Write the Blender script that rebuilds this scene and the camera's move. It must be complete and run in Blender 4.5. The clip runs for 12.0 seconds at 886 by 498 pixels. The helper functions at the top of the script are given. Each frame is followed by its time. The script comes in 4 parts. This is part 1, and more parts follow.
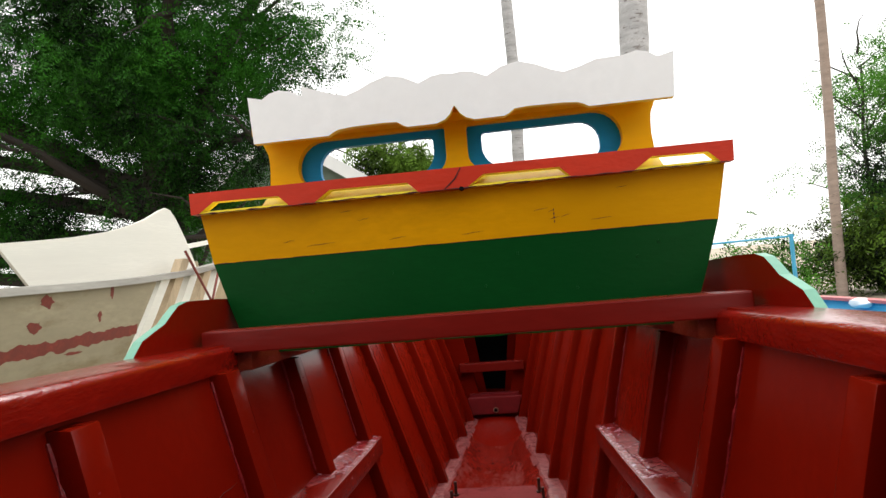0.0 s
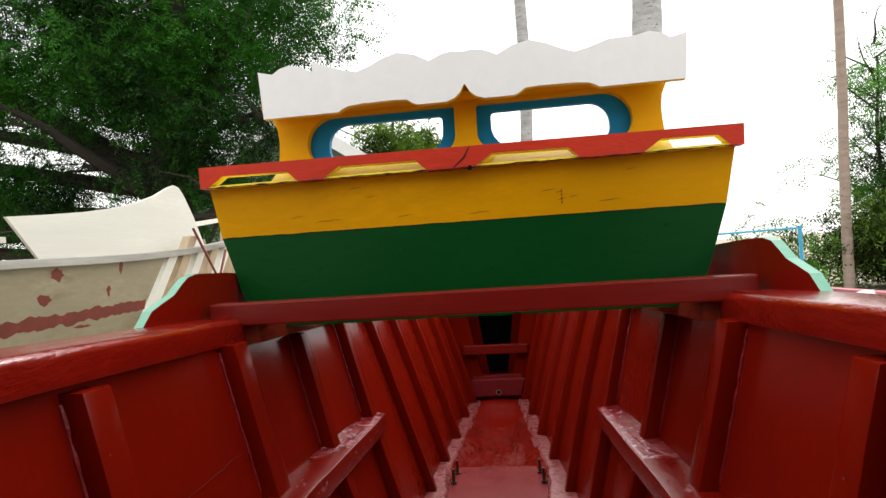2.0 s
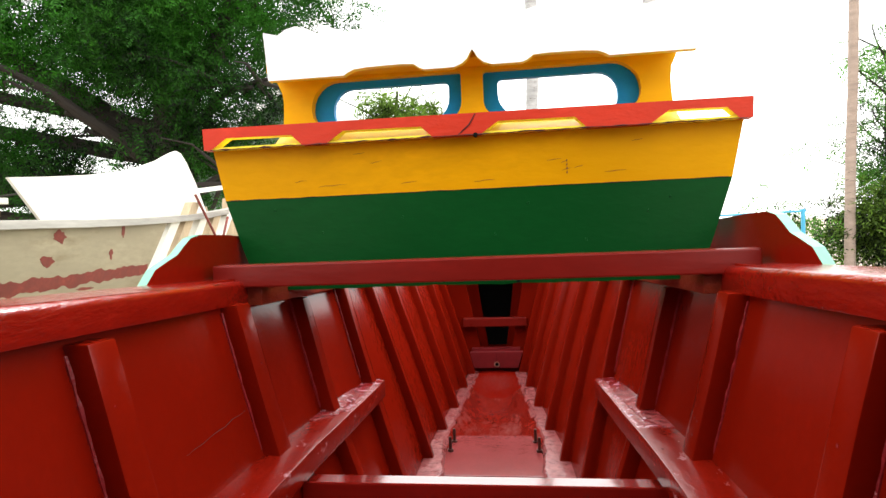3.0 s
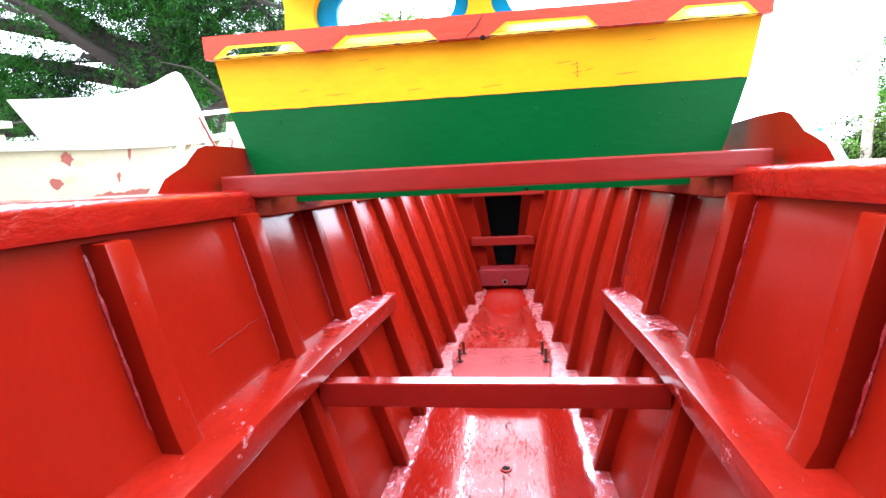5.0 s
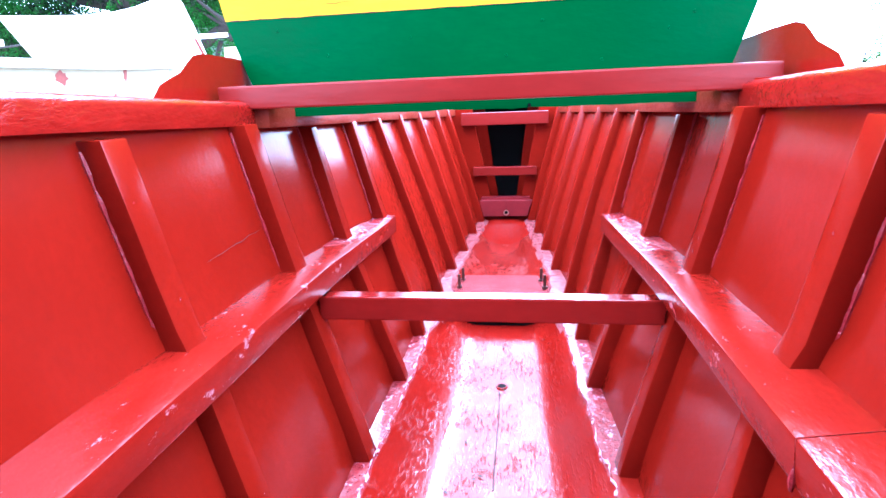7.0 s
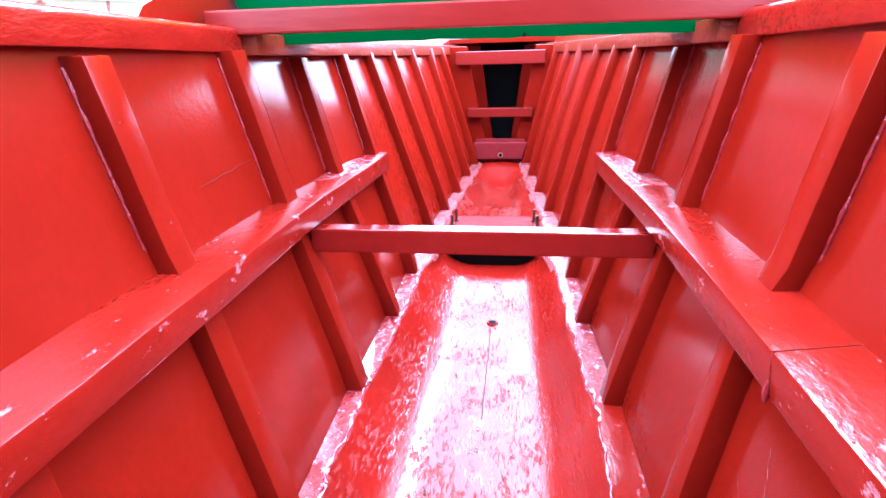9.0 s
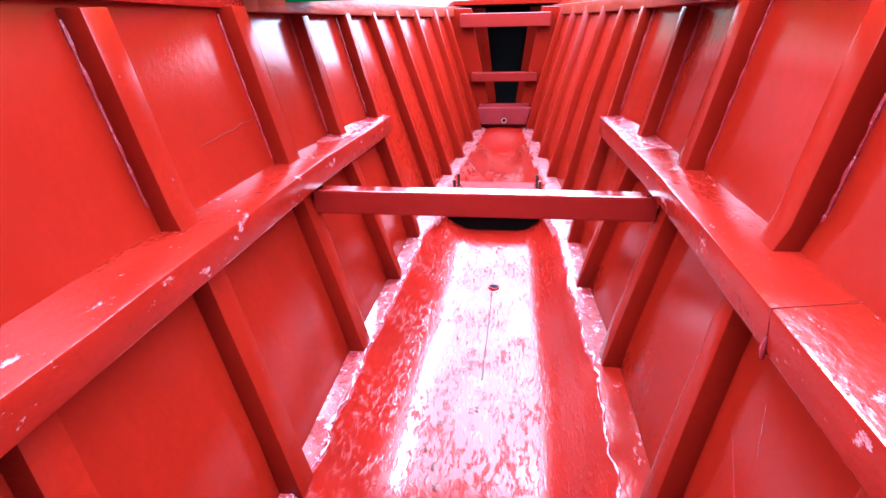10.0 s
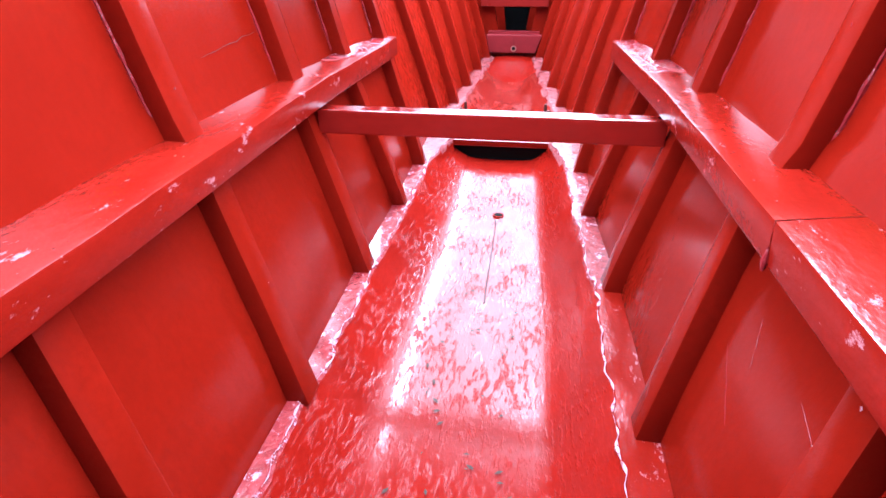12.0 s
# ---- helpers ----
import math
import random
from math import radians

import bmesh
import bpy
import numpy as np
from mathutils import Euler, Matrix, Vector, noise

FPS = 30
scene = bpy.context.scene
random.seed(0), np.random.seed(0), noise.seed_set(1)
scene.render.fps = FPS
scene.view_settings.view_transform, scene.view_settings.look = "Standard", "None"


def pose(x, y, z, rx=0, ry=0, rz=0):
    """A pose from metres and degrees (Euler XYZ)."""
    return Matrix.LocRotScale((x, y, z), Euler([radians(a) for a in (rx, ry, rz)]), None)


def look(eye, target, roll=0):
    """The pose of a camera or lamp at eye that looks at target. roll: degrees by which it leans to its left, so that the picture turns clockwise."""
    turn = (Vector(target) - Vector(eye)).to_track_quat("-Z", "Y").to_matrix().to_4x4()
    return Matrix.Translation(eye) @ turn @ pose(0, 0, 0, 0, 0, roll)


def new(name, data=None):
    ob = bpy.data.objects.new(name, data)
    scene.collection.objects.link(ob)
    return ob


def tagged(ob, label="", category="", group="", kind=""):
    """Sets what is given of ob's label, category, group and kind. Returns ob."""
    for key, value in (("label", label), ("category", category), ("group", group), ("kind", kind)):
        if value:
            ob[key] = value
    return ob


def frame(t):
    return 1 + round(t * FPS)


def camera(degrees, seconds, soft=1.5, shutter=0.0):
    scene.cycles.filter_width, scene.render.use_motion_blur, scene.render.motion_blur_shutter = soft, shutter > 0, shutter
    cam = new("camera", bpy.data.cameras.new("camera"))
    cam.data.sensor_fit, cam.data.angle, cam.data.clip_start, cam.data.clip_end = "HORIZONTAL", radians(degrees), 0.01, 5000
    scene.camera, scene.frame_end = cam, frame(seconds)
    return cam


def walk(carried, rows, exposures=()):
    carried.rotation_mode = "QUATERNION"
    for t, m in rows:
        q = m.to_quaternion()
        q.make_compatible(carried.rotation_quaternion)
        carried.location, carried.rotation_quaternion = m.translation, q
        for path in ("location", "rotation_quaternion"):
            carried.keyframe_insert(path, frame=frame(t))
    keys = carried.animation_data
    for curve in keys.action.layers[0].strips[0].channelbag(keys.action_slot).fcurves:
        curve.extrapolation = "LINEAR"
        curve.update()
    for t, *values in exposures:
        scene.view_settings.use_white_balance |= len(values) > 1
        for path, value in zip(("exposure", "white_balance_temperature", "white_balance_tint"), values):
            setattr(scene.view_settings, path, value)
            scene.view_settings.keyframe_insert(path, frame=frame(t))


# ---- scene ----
cam = camera(75.0, 12.0, soft=1.45)
PATH = [
    (0, (0.181, 0.281, 1.126), (-0.045, 2.267, 1.198), -4.9),
    (0.5, (0.179, 0.28, 1.126), (-0.052, 2.265, 1.202), -4.9),
    (1, (0.18, 0.277, 1.122), (-0.069, 2.26, 1.207), -4.2),
    (1.5, (0.181, 0.277, 1.119), (-0.074, 2.26, 1.192), -4.1),
    (2, (0.178, 0.275, 1.11), (-0.072, 2.259, 1.133), -3.7),
    (2.5, (0.175, 0.288, 1.1), (-0.07, 2.273, 1.089), -2.8),
    (3, (0.173, 0.274, 1.091), (-0.085, 2.256, 1.03), -2.3),
    (4.8, (0.172, 0.264, 1.049), (-0.12, 2.223, 0.769), -3.1),
    (5, (0.171, 0.266, 1.047), (-0.122, 2.22, 0.74), -3.1),
    (5.5, (0.17, 0.261, 1.03), (-0.15, 2.201, 0.661), -2.5),
    (6, (0.171, 0.26, 1.018), (-0.156, 2.19, 0.61), -2.4),
    (6.5, (0.174, 0.258, 1.008), (-0.153, 2.181, 0.566), -2.3),
    (7, (0.177, 0.257, 0.995), (-0.128, 2.167, 0.484), -2.4),
    (9, (0.184, 0.244, 0.959), (-0.1, 2.104, 0.282), -1.8),
    (9.5, (0.184, 0.242, 0.953), (-0.102, 2.082, 0.223), -1.6),
    (10, (0.185, 0.237, 0.945), (-0.104, 2.058, 0.168), -1.5),
    (10.5, (0.186, 0.231, 0.938), (-0.103, 2.036, 0.127), -1.3),
    (11, (0.187, 0.229, 0.929), (-0.106, 2.01, 0.068), -1.2),
    (11.5, (0.187, 0.222, 0.922), (-0.111, 1.981, 0.017), -1.2),
    (12, (0.187, 0.22, 0.912), (-0.106, 1.947, -0.054), -0.7),
]

EXPOSURES = [(0.0, 0.15, 6500, 10), (2.0, 0.15, 6500, 10), (2.6, 0.6, 6500, 10), (3.2, 1.12, 6500, 10), (4.8, 2.32, 5850, 11), (5.5, 2.71, 4400, 16), (7.2, 2.93, 4330, 17), (9.0, 3.03, 4540, 14), (10.5, 3.0, 4700, 13), (12.0, 2.86, 4860, 12)]
walk(cam, [(t, look(eye, target, roll)) for t, eye, target, roll in PATH], EXPOSURES)

# ---- world and light: bright overcast sky ----
world = bpy.data.worlds.new("overcast_sky")
scene.world = world
world.use_nodes = True
wn, wl = world.node_tree.nodes, world.node_tree.links
wn.clear()
sky = wn.new("ShaderNodeTexSky")
sky.sky_type, sky.sun_disc, sky.sun_elevation, sky.sun_rotation = "NISHITA", False, radians(45), radians(8)
cloud = wn.new("ShaderNodeMix")
cloud.data_type = "RGBA"
cloud.inputs["Factor"].default_value = 0.9
cloud.inputs["B"].default_value = (18.1, 17.9, 17.4, 1)
# the cloud is brighter round the hidden sun
SUN_WAY = Vector((0.10, 0.72, 0.69)).normalized()
wtc = wn.new("ShaderNodeTexCoord")
dot = wn.new("ShaderNodeVectorMath")
dot.operation = "DOT_PRODUCT"
dot.inputs[1].default_value = SUN_WAY
wl.new(wtc.outputs["Generated"], dot.inputs[0])
glow = wn.new("ShaderNodeMapRange")
glow.inputs["From Min"].default_value, glow.inputs["From Max"].default_value = -0.8, 1.0
glow.inputs["To Min"].default_value, glow.inputs["To Max"].default_value = 0.70, 1.35
wl.new(dot.outputs["Value"], glow.inputs["Value"])
# an overcast sky is darker towards the horizon
wsep = wn.new("ShaderNodeSeparateXYZ")
wl.new(wtc.outputs["Generated"], wsep.inputs[0])
rise = wn.new("ShaderNodeMapRange")
rise.inputs["To Min"].default_value, rise.inputs["To Max"].default_value = 0.66, 1.18
wl.new(wsep.outputs["Z"], rise.inputs["Value"])
both = wn.new("ShaderNodeMath")
both.operation = "MULTIPLY"
wl.new(glow.outputs["Result"], both.inputs[0])
wl.new(rise.outputs["Result"], both.inputs[1])
tint = wn.new("ShaderNodeVectorMath")
tint.operation = "SCALE"
bg = wn.new("ShaderNodeBackground")
bg.inputs["Strength"].default_value = 0.1
wout = wn.new("ShaderNodeOutputWorld")
wl.new(sky.outputs["Color"], cloud.inputs["A"])
wl.new(cloud.outputs["Result"], tint.inputs[0])
wl.new(both.outputs["Value"], tint.inputs["Scale"])
wl.new(tint.outputs["Vector"], bg.inputs["Color"])
wl.new(bg.outputs["Background"], wout.inputs["Surface"])
sun = new("sun", bpy.data.lights.new("sun", "SUN"))
sun.data.energy, sun.data.angle, sun.data.color = 0.42, radians(6), (1, 0.98, 0.95)
sun.matrix_world = look(SUN_WAY * 10, (0, 0, 0))

# ---- materials ----


def material(name, color, rough=0.4, vary=0.18, scale=6.0, fine=90.0, bump=0.15, stretch=(1, 1, 1), coat=0.0,
             wear=None, wear_at=0.66, wear_scale=14.0, spread=0.03, metal=0.0, stain=None, stain_at=0.6, stain_scale=2.5, spec=0.5, ridges=False):
    """Painted or natural surface: broad and fine colour variation, optional chips and stains, relief."""
    m = bpy.data.materials.new(name)
    m.use_nodes = True
    n, l = m.node_tree.nodes, m.node_tree.links
    p = n["Principled BSDF"]
    tc = n.new("ShaderNodeTexCoord")
    mp = n.new("ShaderNodeMapping")
    mp.inputs["Scale"].default_value = stretch
    l.new(tc.outputs["Object"], mp.inputs["Vector"])

    def noisy(s, detail=4.0, rough_=0.6):
        t = n.new("ShaderNodeTexNoise")
        t.inputs["Scale"].default_value, t.inputs["Detail"].default_value, t.inputs["Roughness"].default_value = s, detail, rough_
        l.new(mp.outputs["Vector"], t.inputs["Vector"])
        return t

    def ramp(src, a, b):
        r = n.new("ShaderNodeMapRange")
        r.inputs["From Min"].default_value, r.inputs["From Max"].default_value = a, b
        l.new(src.outputs["Fac"], r.inputs["Value"])
        return r

    def mix(fac, a, b, mode="MIX"):
        x = n.new("ShaderNodeMix")
        x.data_type, x.blend_type = "RGBA", mode
        if isinstance(fac, float):
            x.inputs["Factor"].default_value = fac
        else:
            l.new(fac, x.inputs["Factor"])
        for sock, v in (("A", a), ("B", b)):
            if isinstance(v, tuple):
                x.inputs[sock].default_value = (*v, 1)
            else:
                l.new(v, x.inputs[sock])
        return x.outputs["Result"]

    broad, grain = noisy(scale), noisy(fine, 3.0)
    dark = tuple(c * (1 - vary) for c in color)
    light = tuple(min(1, c * (1 + vary)) for c in color)
    col = mix(ramp(broad, 0.3, 0.7).outputs["Result"], dark, light)
    col = mix(ramp(grain, 0.35, 0.75).outputs["Result"], col, tuple(c * (1 - vary * 0.7) for c in color))
    if stain:
        col = mix(ramp(noisy(stain_scale, 6.0, 0.7), stain_at, stain_at + 0.12).outputs["Result"], col, stain)
    if wear:
        col = mix(ramp(noisy(wear_scale, 8.0, 0.75), wear_at, wear_at + spread).outputs["Result"], col, wear)
    l.new(col, p.inputs["Base Color"])
    rr = n.new("ShaderNodeMapRange")
    rr.inputs["To Min"].default_value, rr.inputs["To Max"].default_value = rough * 0.75, min(1, rough * 1.3)
    l.new(broad.outputs["Fac"], rr.inputs["Value"])
    l.new(rr.outputs["Result"], p.inputs["Roughness"])
    p.inputs["Metallic"].default_value = metal
    p.inputs["Coat Weight"].default_value, p.inputs["Coat Roughness"].default_value = coat, 0.08
    p.inputs["Specular IOR Level"].default_value = spec
    if bump:
        add = n.new("ShaderNodeMath")
        add.operation = "MULTIPLY_ADD"
        add.inputs[1].default_value = 0.35
        l.new(grain.outputs["Fac"], add.inputs[0])
        if ridges:
            # sparse tool ridges on an otherwise smooth, slightly wavy coat
            patch = n.new("ShaderNodeTexNoise")
            patch.inputs["Scale"].default_value = 9.0
            l.new(tc.outputs["Object"], patch.inputs["Vector"])
            lump = n.new("ShaderNodeMath")
            lump.operation = "MULTIPLY"
            l.new(ramp(broad, 0.52, 0.74).outputs["Result"], lump.inputs[0])
            l.new(ramp(patch, 0.36, 0.66).outputs["Result"], lump.inputs[1])
            wave = n.new("ShaderNodeMath")
            wave.operation = "MULTIPLY_ADD"
            wave.inputs[1].default_value = 0.25
            l.new(patch.outputs["Fac"], wave.inputs[0])
            l.new(lump.outputs["Value"], wave.inputs[2])
            l.new(wave.outputs["Value"], add.inputs[2])
            add.inputs[1].default_value = 0.10
        else:
            l.new(broad.outputs["Fac"], add.inputs[2])
        b = n.new("ShaderNodeBump")
        b.inputs["Strength"].default_value, b.inputs["Distance"].default_value = bump, 0.01
        l.new(add.outputs["Value"], b.inputs["Height"])
        l.new(b.outputs["Normal"], p.inputs["Normal"])
    return m


RED = material("red_gloss_paint", (0.185, 0.0060, 0.0012), 0.22, 0.12, 7, 70, 0.12, spec=0.2)
RED_PLANK = material("red_plank_paint", (0.19, 0.0060, 0.0012), 0.17, 0.12, 5, 70, 0.09, (1, 1, 0.6), spec=0.42, wear=(0.30, 0.05, 0.04), wear_at=0.72, wear_scale=34)
RED_WORN = material("red_worn_paint", (0.205, 0.0068, 0.0022), 0.24, 0.18, 16, 90, 0.2, (1, 0.5, 1), spec=0.3,
                    wear=(0.42, 0.17, 0.18), wear_at=0.61, wear_scale=26, spread=0.06)
RED_GUN = material("red_gunwale_paint", (0.21, 0.0060, 0.0022), 0.2, 0.18, 34, 120, 0.4, (1, 0.4, 1), coat=0.15,
                   wear=(0.42, 0.17, 0.18), wear_at=0.70, wear_scale=24)
RED_LOG = material("red_log_paint", (0.205, 0.0060, 0.0022), 0.17, 0.12, 120, 260, 0.30, (1, 0.32, 1), coat=0.04, spec=0.25, ridges=True, wear=(0.28, 0.05, 0.045), wear_at=0.74, wear_scale=26, spread=0.08)
RED_SCUFF = material("scuffed_red_paint", (0.27, 0.012, 0.012), 0.16, 0.2, 24, 110, 0.5, coat=0.5, wear=(0.56, 0.34, 0.43), wear_at=0.53, wear_scale=48, spread=0.08)
CLAMP = material("scraped_orange_red_paint", (0.22, 0.028, 0.012), 0.35, 0.25, 20, 90, 0.5, (1, 0.3, 1), spec=0.3, wear=(0.34, 0.26, 0.10), wear_at=0.63, wear_scale=30, spread=0.05)
DUSTY = material("dusty_red_paint", (0.205, 0.011, 0.006), 0.18, 0.2, 30, 160, 0.12, (1, 0.6, 1), spec=0.4, coat=0.5, wear=(0.32, 0.10, 0.09), wear_at=0.50, wear_scale=4.5, spread=0.22)
FADED = material("faded_crimson_paint", (0.19, 0.014, 0.017), 0.3, 0.2, 12, 70, 0.2, wear=(0.45, 0.2, 0.24), wear_at=0.68, wear_scale=24)
RED_SEAL = material("glossy_red_sealant", (0.27, 0.018, 0.022), 0.16, 0.3, 60, 160, 0.5, coat=0.3)
BRASS = material("dull_brass", (0.62, 0.55, 0.42), 0.3, 0.2, 30, 90, 0.1, metal=0.9)
RED_LEDGE = material("pale_scuffed_red_paint", (0.29, 0.022, 0.024), 0.16, 0.3, 45, 130, 0.9, coat=0.7,
                     wear=(0.62, 0.42, 0.50), wear_at=0.56, wear_scale=34, spread=0.10)
PLATE_RED = material("smooth_dusky_red_paint", (0.25, 0.040, 0.040), 0.2, 0.12, 8, 90, 0.15, (1, 1, 1), coat=0.7, wear=(0.36, 0.13, 0.13), wear_at=0.68, wear_scale=14, spread=0.1)
PALE_RED = material("faded_pink_paint", (0.30, 0.085, 0.085), 0.18, 0.3, 40, 120, 0.6, coat=0.5, wear=(0.20, 0.008, 0.005), wear_at=0.55, wear_scale=22, spread=0.12)
RED_COAT = material("varnished_red_paint", (0.20, 0.008, 0.005), 0.12, 0.12, 9, 70, 0.12, (0.4, 1, 1), coat=1.0)
# pale broken colour that imitates glints on the trough rim
RIM_GLINT = material("pale_rim_glint", (0.55, 0.36, 0.41), 0.16, 0.3, 60, 160, 0.6, coat=0.6, wear=(0.24, 0.015, 0.014), wear_at=0.52, wear_scale=45)
RED_DULL = material("red_beam_paint", (0.17, 0.0085, 0.0055), 0.28, 0.15, 8, 60, 0.15, (0.3, 1, 1), spec=0.3)
RAIL_RED = material("orange_red_paint", (0.54, 0.036, 0.014), 0.4, 0.12, 9, 70, 0.35, (0.5, 1, 1), wear=(0.28, 0.02, 0.01), wear_at=0.68, spec=0.2)
SCREEN_YELLOW = material("screen_yellow_paint", (0.80, 0.42, 0.0), 0.42, 0.08, 5, 60, 0.12, (0.35, 1, 1), spec=0.1)
YELLOW = material("yellow_paint", (0.60, 0.275, 0.0), 0.42, 0.10, 5, 60, 0.25, (0.35, 1, 1), wear=(0.30, 0.12, 0.01), wear_at=0.74, wear_scale=9, spec=0.06)
PALE_YELLOW = material("bright_yellow_paint", (0.92, 0.74, 0.05), 0.45, 0.08, 6, 60, 0.12, spec=0.2)
GREEN = material("green_paint", (0.0022, 0.052, 0.0088), 0.35, 0.12, 5, 60, 0.2, (0.4, 1, 1), wear=(0.01, 0.03, 0.01), wear_at=0.76, spec=0.08)
BLUE = material("blue_paint", (0.008, 0.25, 0.56), 0.42, 0.10, 6, 60, 0.1, spec=0.15)
WHITE = material("white_paint", (0.87, 0.88, 0.88), 0.5, 0.04, 4, 40, 0.05)
MINT = material("mint_paint", (0.17, 0.42, 0.30), 0.45, 0.12, 6, 60, 0.15, wear=(0.2, 0.3, 0.25), wear_at=0.74)
BLACK = material("hole_and_nail_black", (0.006, 0.006, 0.006), 0.7, 0.2, 8, 60, 0.1, spec=0.05)
STEEL = material("rusty_steel", (0.10, 0.05, 0.04), 0.45, 0.4, 30, 120, 0.2, metal=0.7)
# near-black that stands for deep shade and covers the unseen light blockers
SHADE_BLACK = material("shade_black", (0.003, 0.003, 0.003), 0.8, 0.3, spec=0.1)
BEIGE = material("beige_primer", (0.34, 0.29, 0.19), 0.6, 0.2, 5, 50, 0.15, (1, 0.35, 1), stain=(0.22, 0.17, 0.09), stain_at=0.56, stain_scale=3.2, wear=(0.24, 0.15, 0.10), wear_at=0.70, wear_scale=9)
BARN_RED = material("brush_red_paint", (0.19, 0.030, 0.018), 0.6, 0.3, 14, 70, 0.1)
PLY = material("pale_plywood", (0.82, 0.80, 0.72), 0.6, 0.08, 3, 60, 0.08, (0.3, 0.3, 3))
RAW_WOOD = material("raw_wood", (0.52, 0.40, 0.26), 0.7, 0.25, 5, 80, 0.2, (6, 6, 0.6))
GREY_WOOD = material("weathered_wood", (0.30, 0.28, 0.25), 0.75, 0.3, 6, 80, 0.25, (1, 0.15, 1), wear=(0.55, 0.53, 0.48), wear_at=0.42, wear_scale=3, spread=0.3)
SAND = material("sandy_ground", (0.42, 0.35, 0.26), 0.9, 0.25, 0.8, 40, 0.6, stain=(0.22, 0.19, 0.13), stain_at=0.55, stain_scale=0.5)
PALM = material("palm_bark", (0.46, 0.46, 0.47), 0.85, 0.35, 3, 40, 0.6, (1, 1, 4), wear=(0.16, 0.14, 0.13), wear_at=0.57, wear_scale=7)
PALM_WARM = material("warm_palm_bark", (0.36, 0.28, 0.235), 0.85, 0.3, 3, 40, 0.6, (1, 1, 4), wear=(0.16, 0.12, 0.10), wear_at=0.6, wear_scale=5)
BARK = material("dark_bark", (0.028, 0.022, 0.018), 0.9, 0.4, 6, 60, 0.7, (1, 1, 0.4))
WALL_GREEN = material("pale_green_wall", (0.16, 0.21, 0.17), 0.7, 0.12)
ROOF = material("grey_sheet_roof", (0.10, 0.09, 0.085), 0.7, 0.3, 3, 30, 0.2)
BLUE_PIPE = material("sky_blue_paint", (0.06, 0.38, 0.62), 0.4, 0.1)
PINK = material("faded_red_paint", (0.55, 0.16, 0.16), 0.5, 0.15)
DRY = material("dry_leaf", (0.05, 0.022, 0.012), 0.8, 0.4, 30, 90, 0.2)
CRACK = material("open_crack", (0.06, 0.006, 0.006), 0.7, 0.2)


def leaf_material(name, color):
    m = bpy.data.materials.new(name)
    m.use_nodes = True
    n, l = m.node_tree.nodes, m.node_tree.links
    p = n["Principled BSDF"]
    g = n.new("ShaderNodeNewGeometry")
    tc = n.new("ShaderNodeTexCoord")
    nz = n.new("ShaderNodeTexNoise")
    nz.inputs["Scale"].default_value, nz.inputs["Detail"].default_value = 0.55, 5.0
    l.new(tc.outputs["Object"], nz.inputs["Vector"])
    add = n.new("ShaderNodeMath")
    add.operation = "MULTIPLY_ADD"
    add.inputs[1].default_value = 0.18
    l.new(g.outputs["Random Per Island"], add.inputs[0])
    l.new(nz.outputs["Fac"], add.inputs[2])
    r = n.new("ShaderNodeValToRGB")
    r.color_ramp.elements[0].position, r.color_ramp.elements[1].position = 0.44, 0.80
    r.color_ramp.elements[0].color = (*[c * 0.06 for c in color], 1)
    r.color_ramp.elements[1].color = (color[0] * 4.2, color[1] * 3.5, color[2] * 1.8, 1)
    l.new(add.outputs["Value"], r.inputs["Fac"])
    l.new(r.outputs["Color"], p.inputs["Base Color"])
    p.inputs["Roughness"].default_value = 0.6
    p.inputs["Specular IOR Level"].default_value = 0.15
    tr = n.new("ShaderNodeBsdfTranslucent")
    l.new(r.outputs["Color"], tr.inputs["Color"])
    mx = n.new("ShaderNodeMixShader")
    mx.inputs["Fac"].default_value = 0.32
    l.new(p.outputs["BSDF"], mx.inputs[1])
    l.new(tr.outputs["BSDF"], mx.inputs[2])
    l.new(mx.outputs["Shader"], n["Material Output"].inputs["Surface"])
    return m


LEAF = leaf_material("feathery_leaves", (0.011, 0.062, 0.009))
LEAF_FAR = leaf_material("light_leaves", (0.040, 0.14, 0.032))
LEAF_BUSH = leaf_material("bush_leaves", (0.055, 0.120, 0.028))

# ---- building helpers ----


def thing(name, loc, label, category, group="", kind=""):
    return tagged(new(name), label, category, group, kind) if loc is None else _at(tagged(new(name), label, category, group, kind), loc)


def _at(ob, loc):
    ob.location = loc
    ob.empty_display_size = 0.1
    return ob


def origin(ob):
    o = Vector((0, 0, 0))
    while ob is not None:
        o += ob.location
        ob = ob.parent
    return o


def part(name, bm, mats, parent=None, label="", smooth=False, bevel=0.0):
    """Link a bmesh in world coordinates as one mesh object, under a thing or a part."""
    bmesh.ops.recalc_face_normals(bm, faces=bm.faces)
    if bevel:
        sharp = [e for e in bm.edges if len(e.link_faces) == 2 and e.calc_face_angle(0) > 0.6]
        bmesh.ops.bevel(bm, geom=sharp, offset=bevel, segments=2, affect="EDGES", profile=0.6)
    if smooth:
        for f in bm.faces:
            f.smooth = True
        for e in bm.edges:
            if len(e.link_faces) == 2 and e.calc_face_angle(0) > 0.7:
                e.smooth = False
    if parent is not None:
        bmesh.ops.translate(bm, verts=bm.verts, vec=-origin(parent))
    me = bpy.data.meshes.new(name)
    bm.to_mesh(me)
    bm.free()
    for m in (mats if isinstance(mats, (list, tuple)) else [mats]):
        me.materials.append(m)
    ob = new(name, me)
    if parent is not None:
        ob.parent = parent
    if label:
        tagged(ob, label)
    return ob


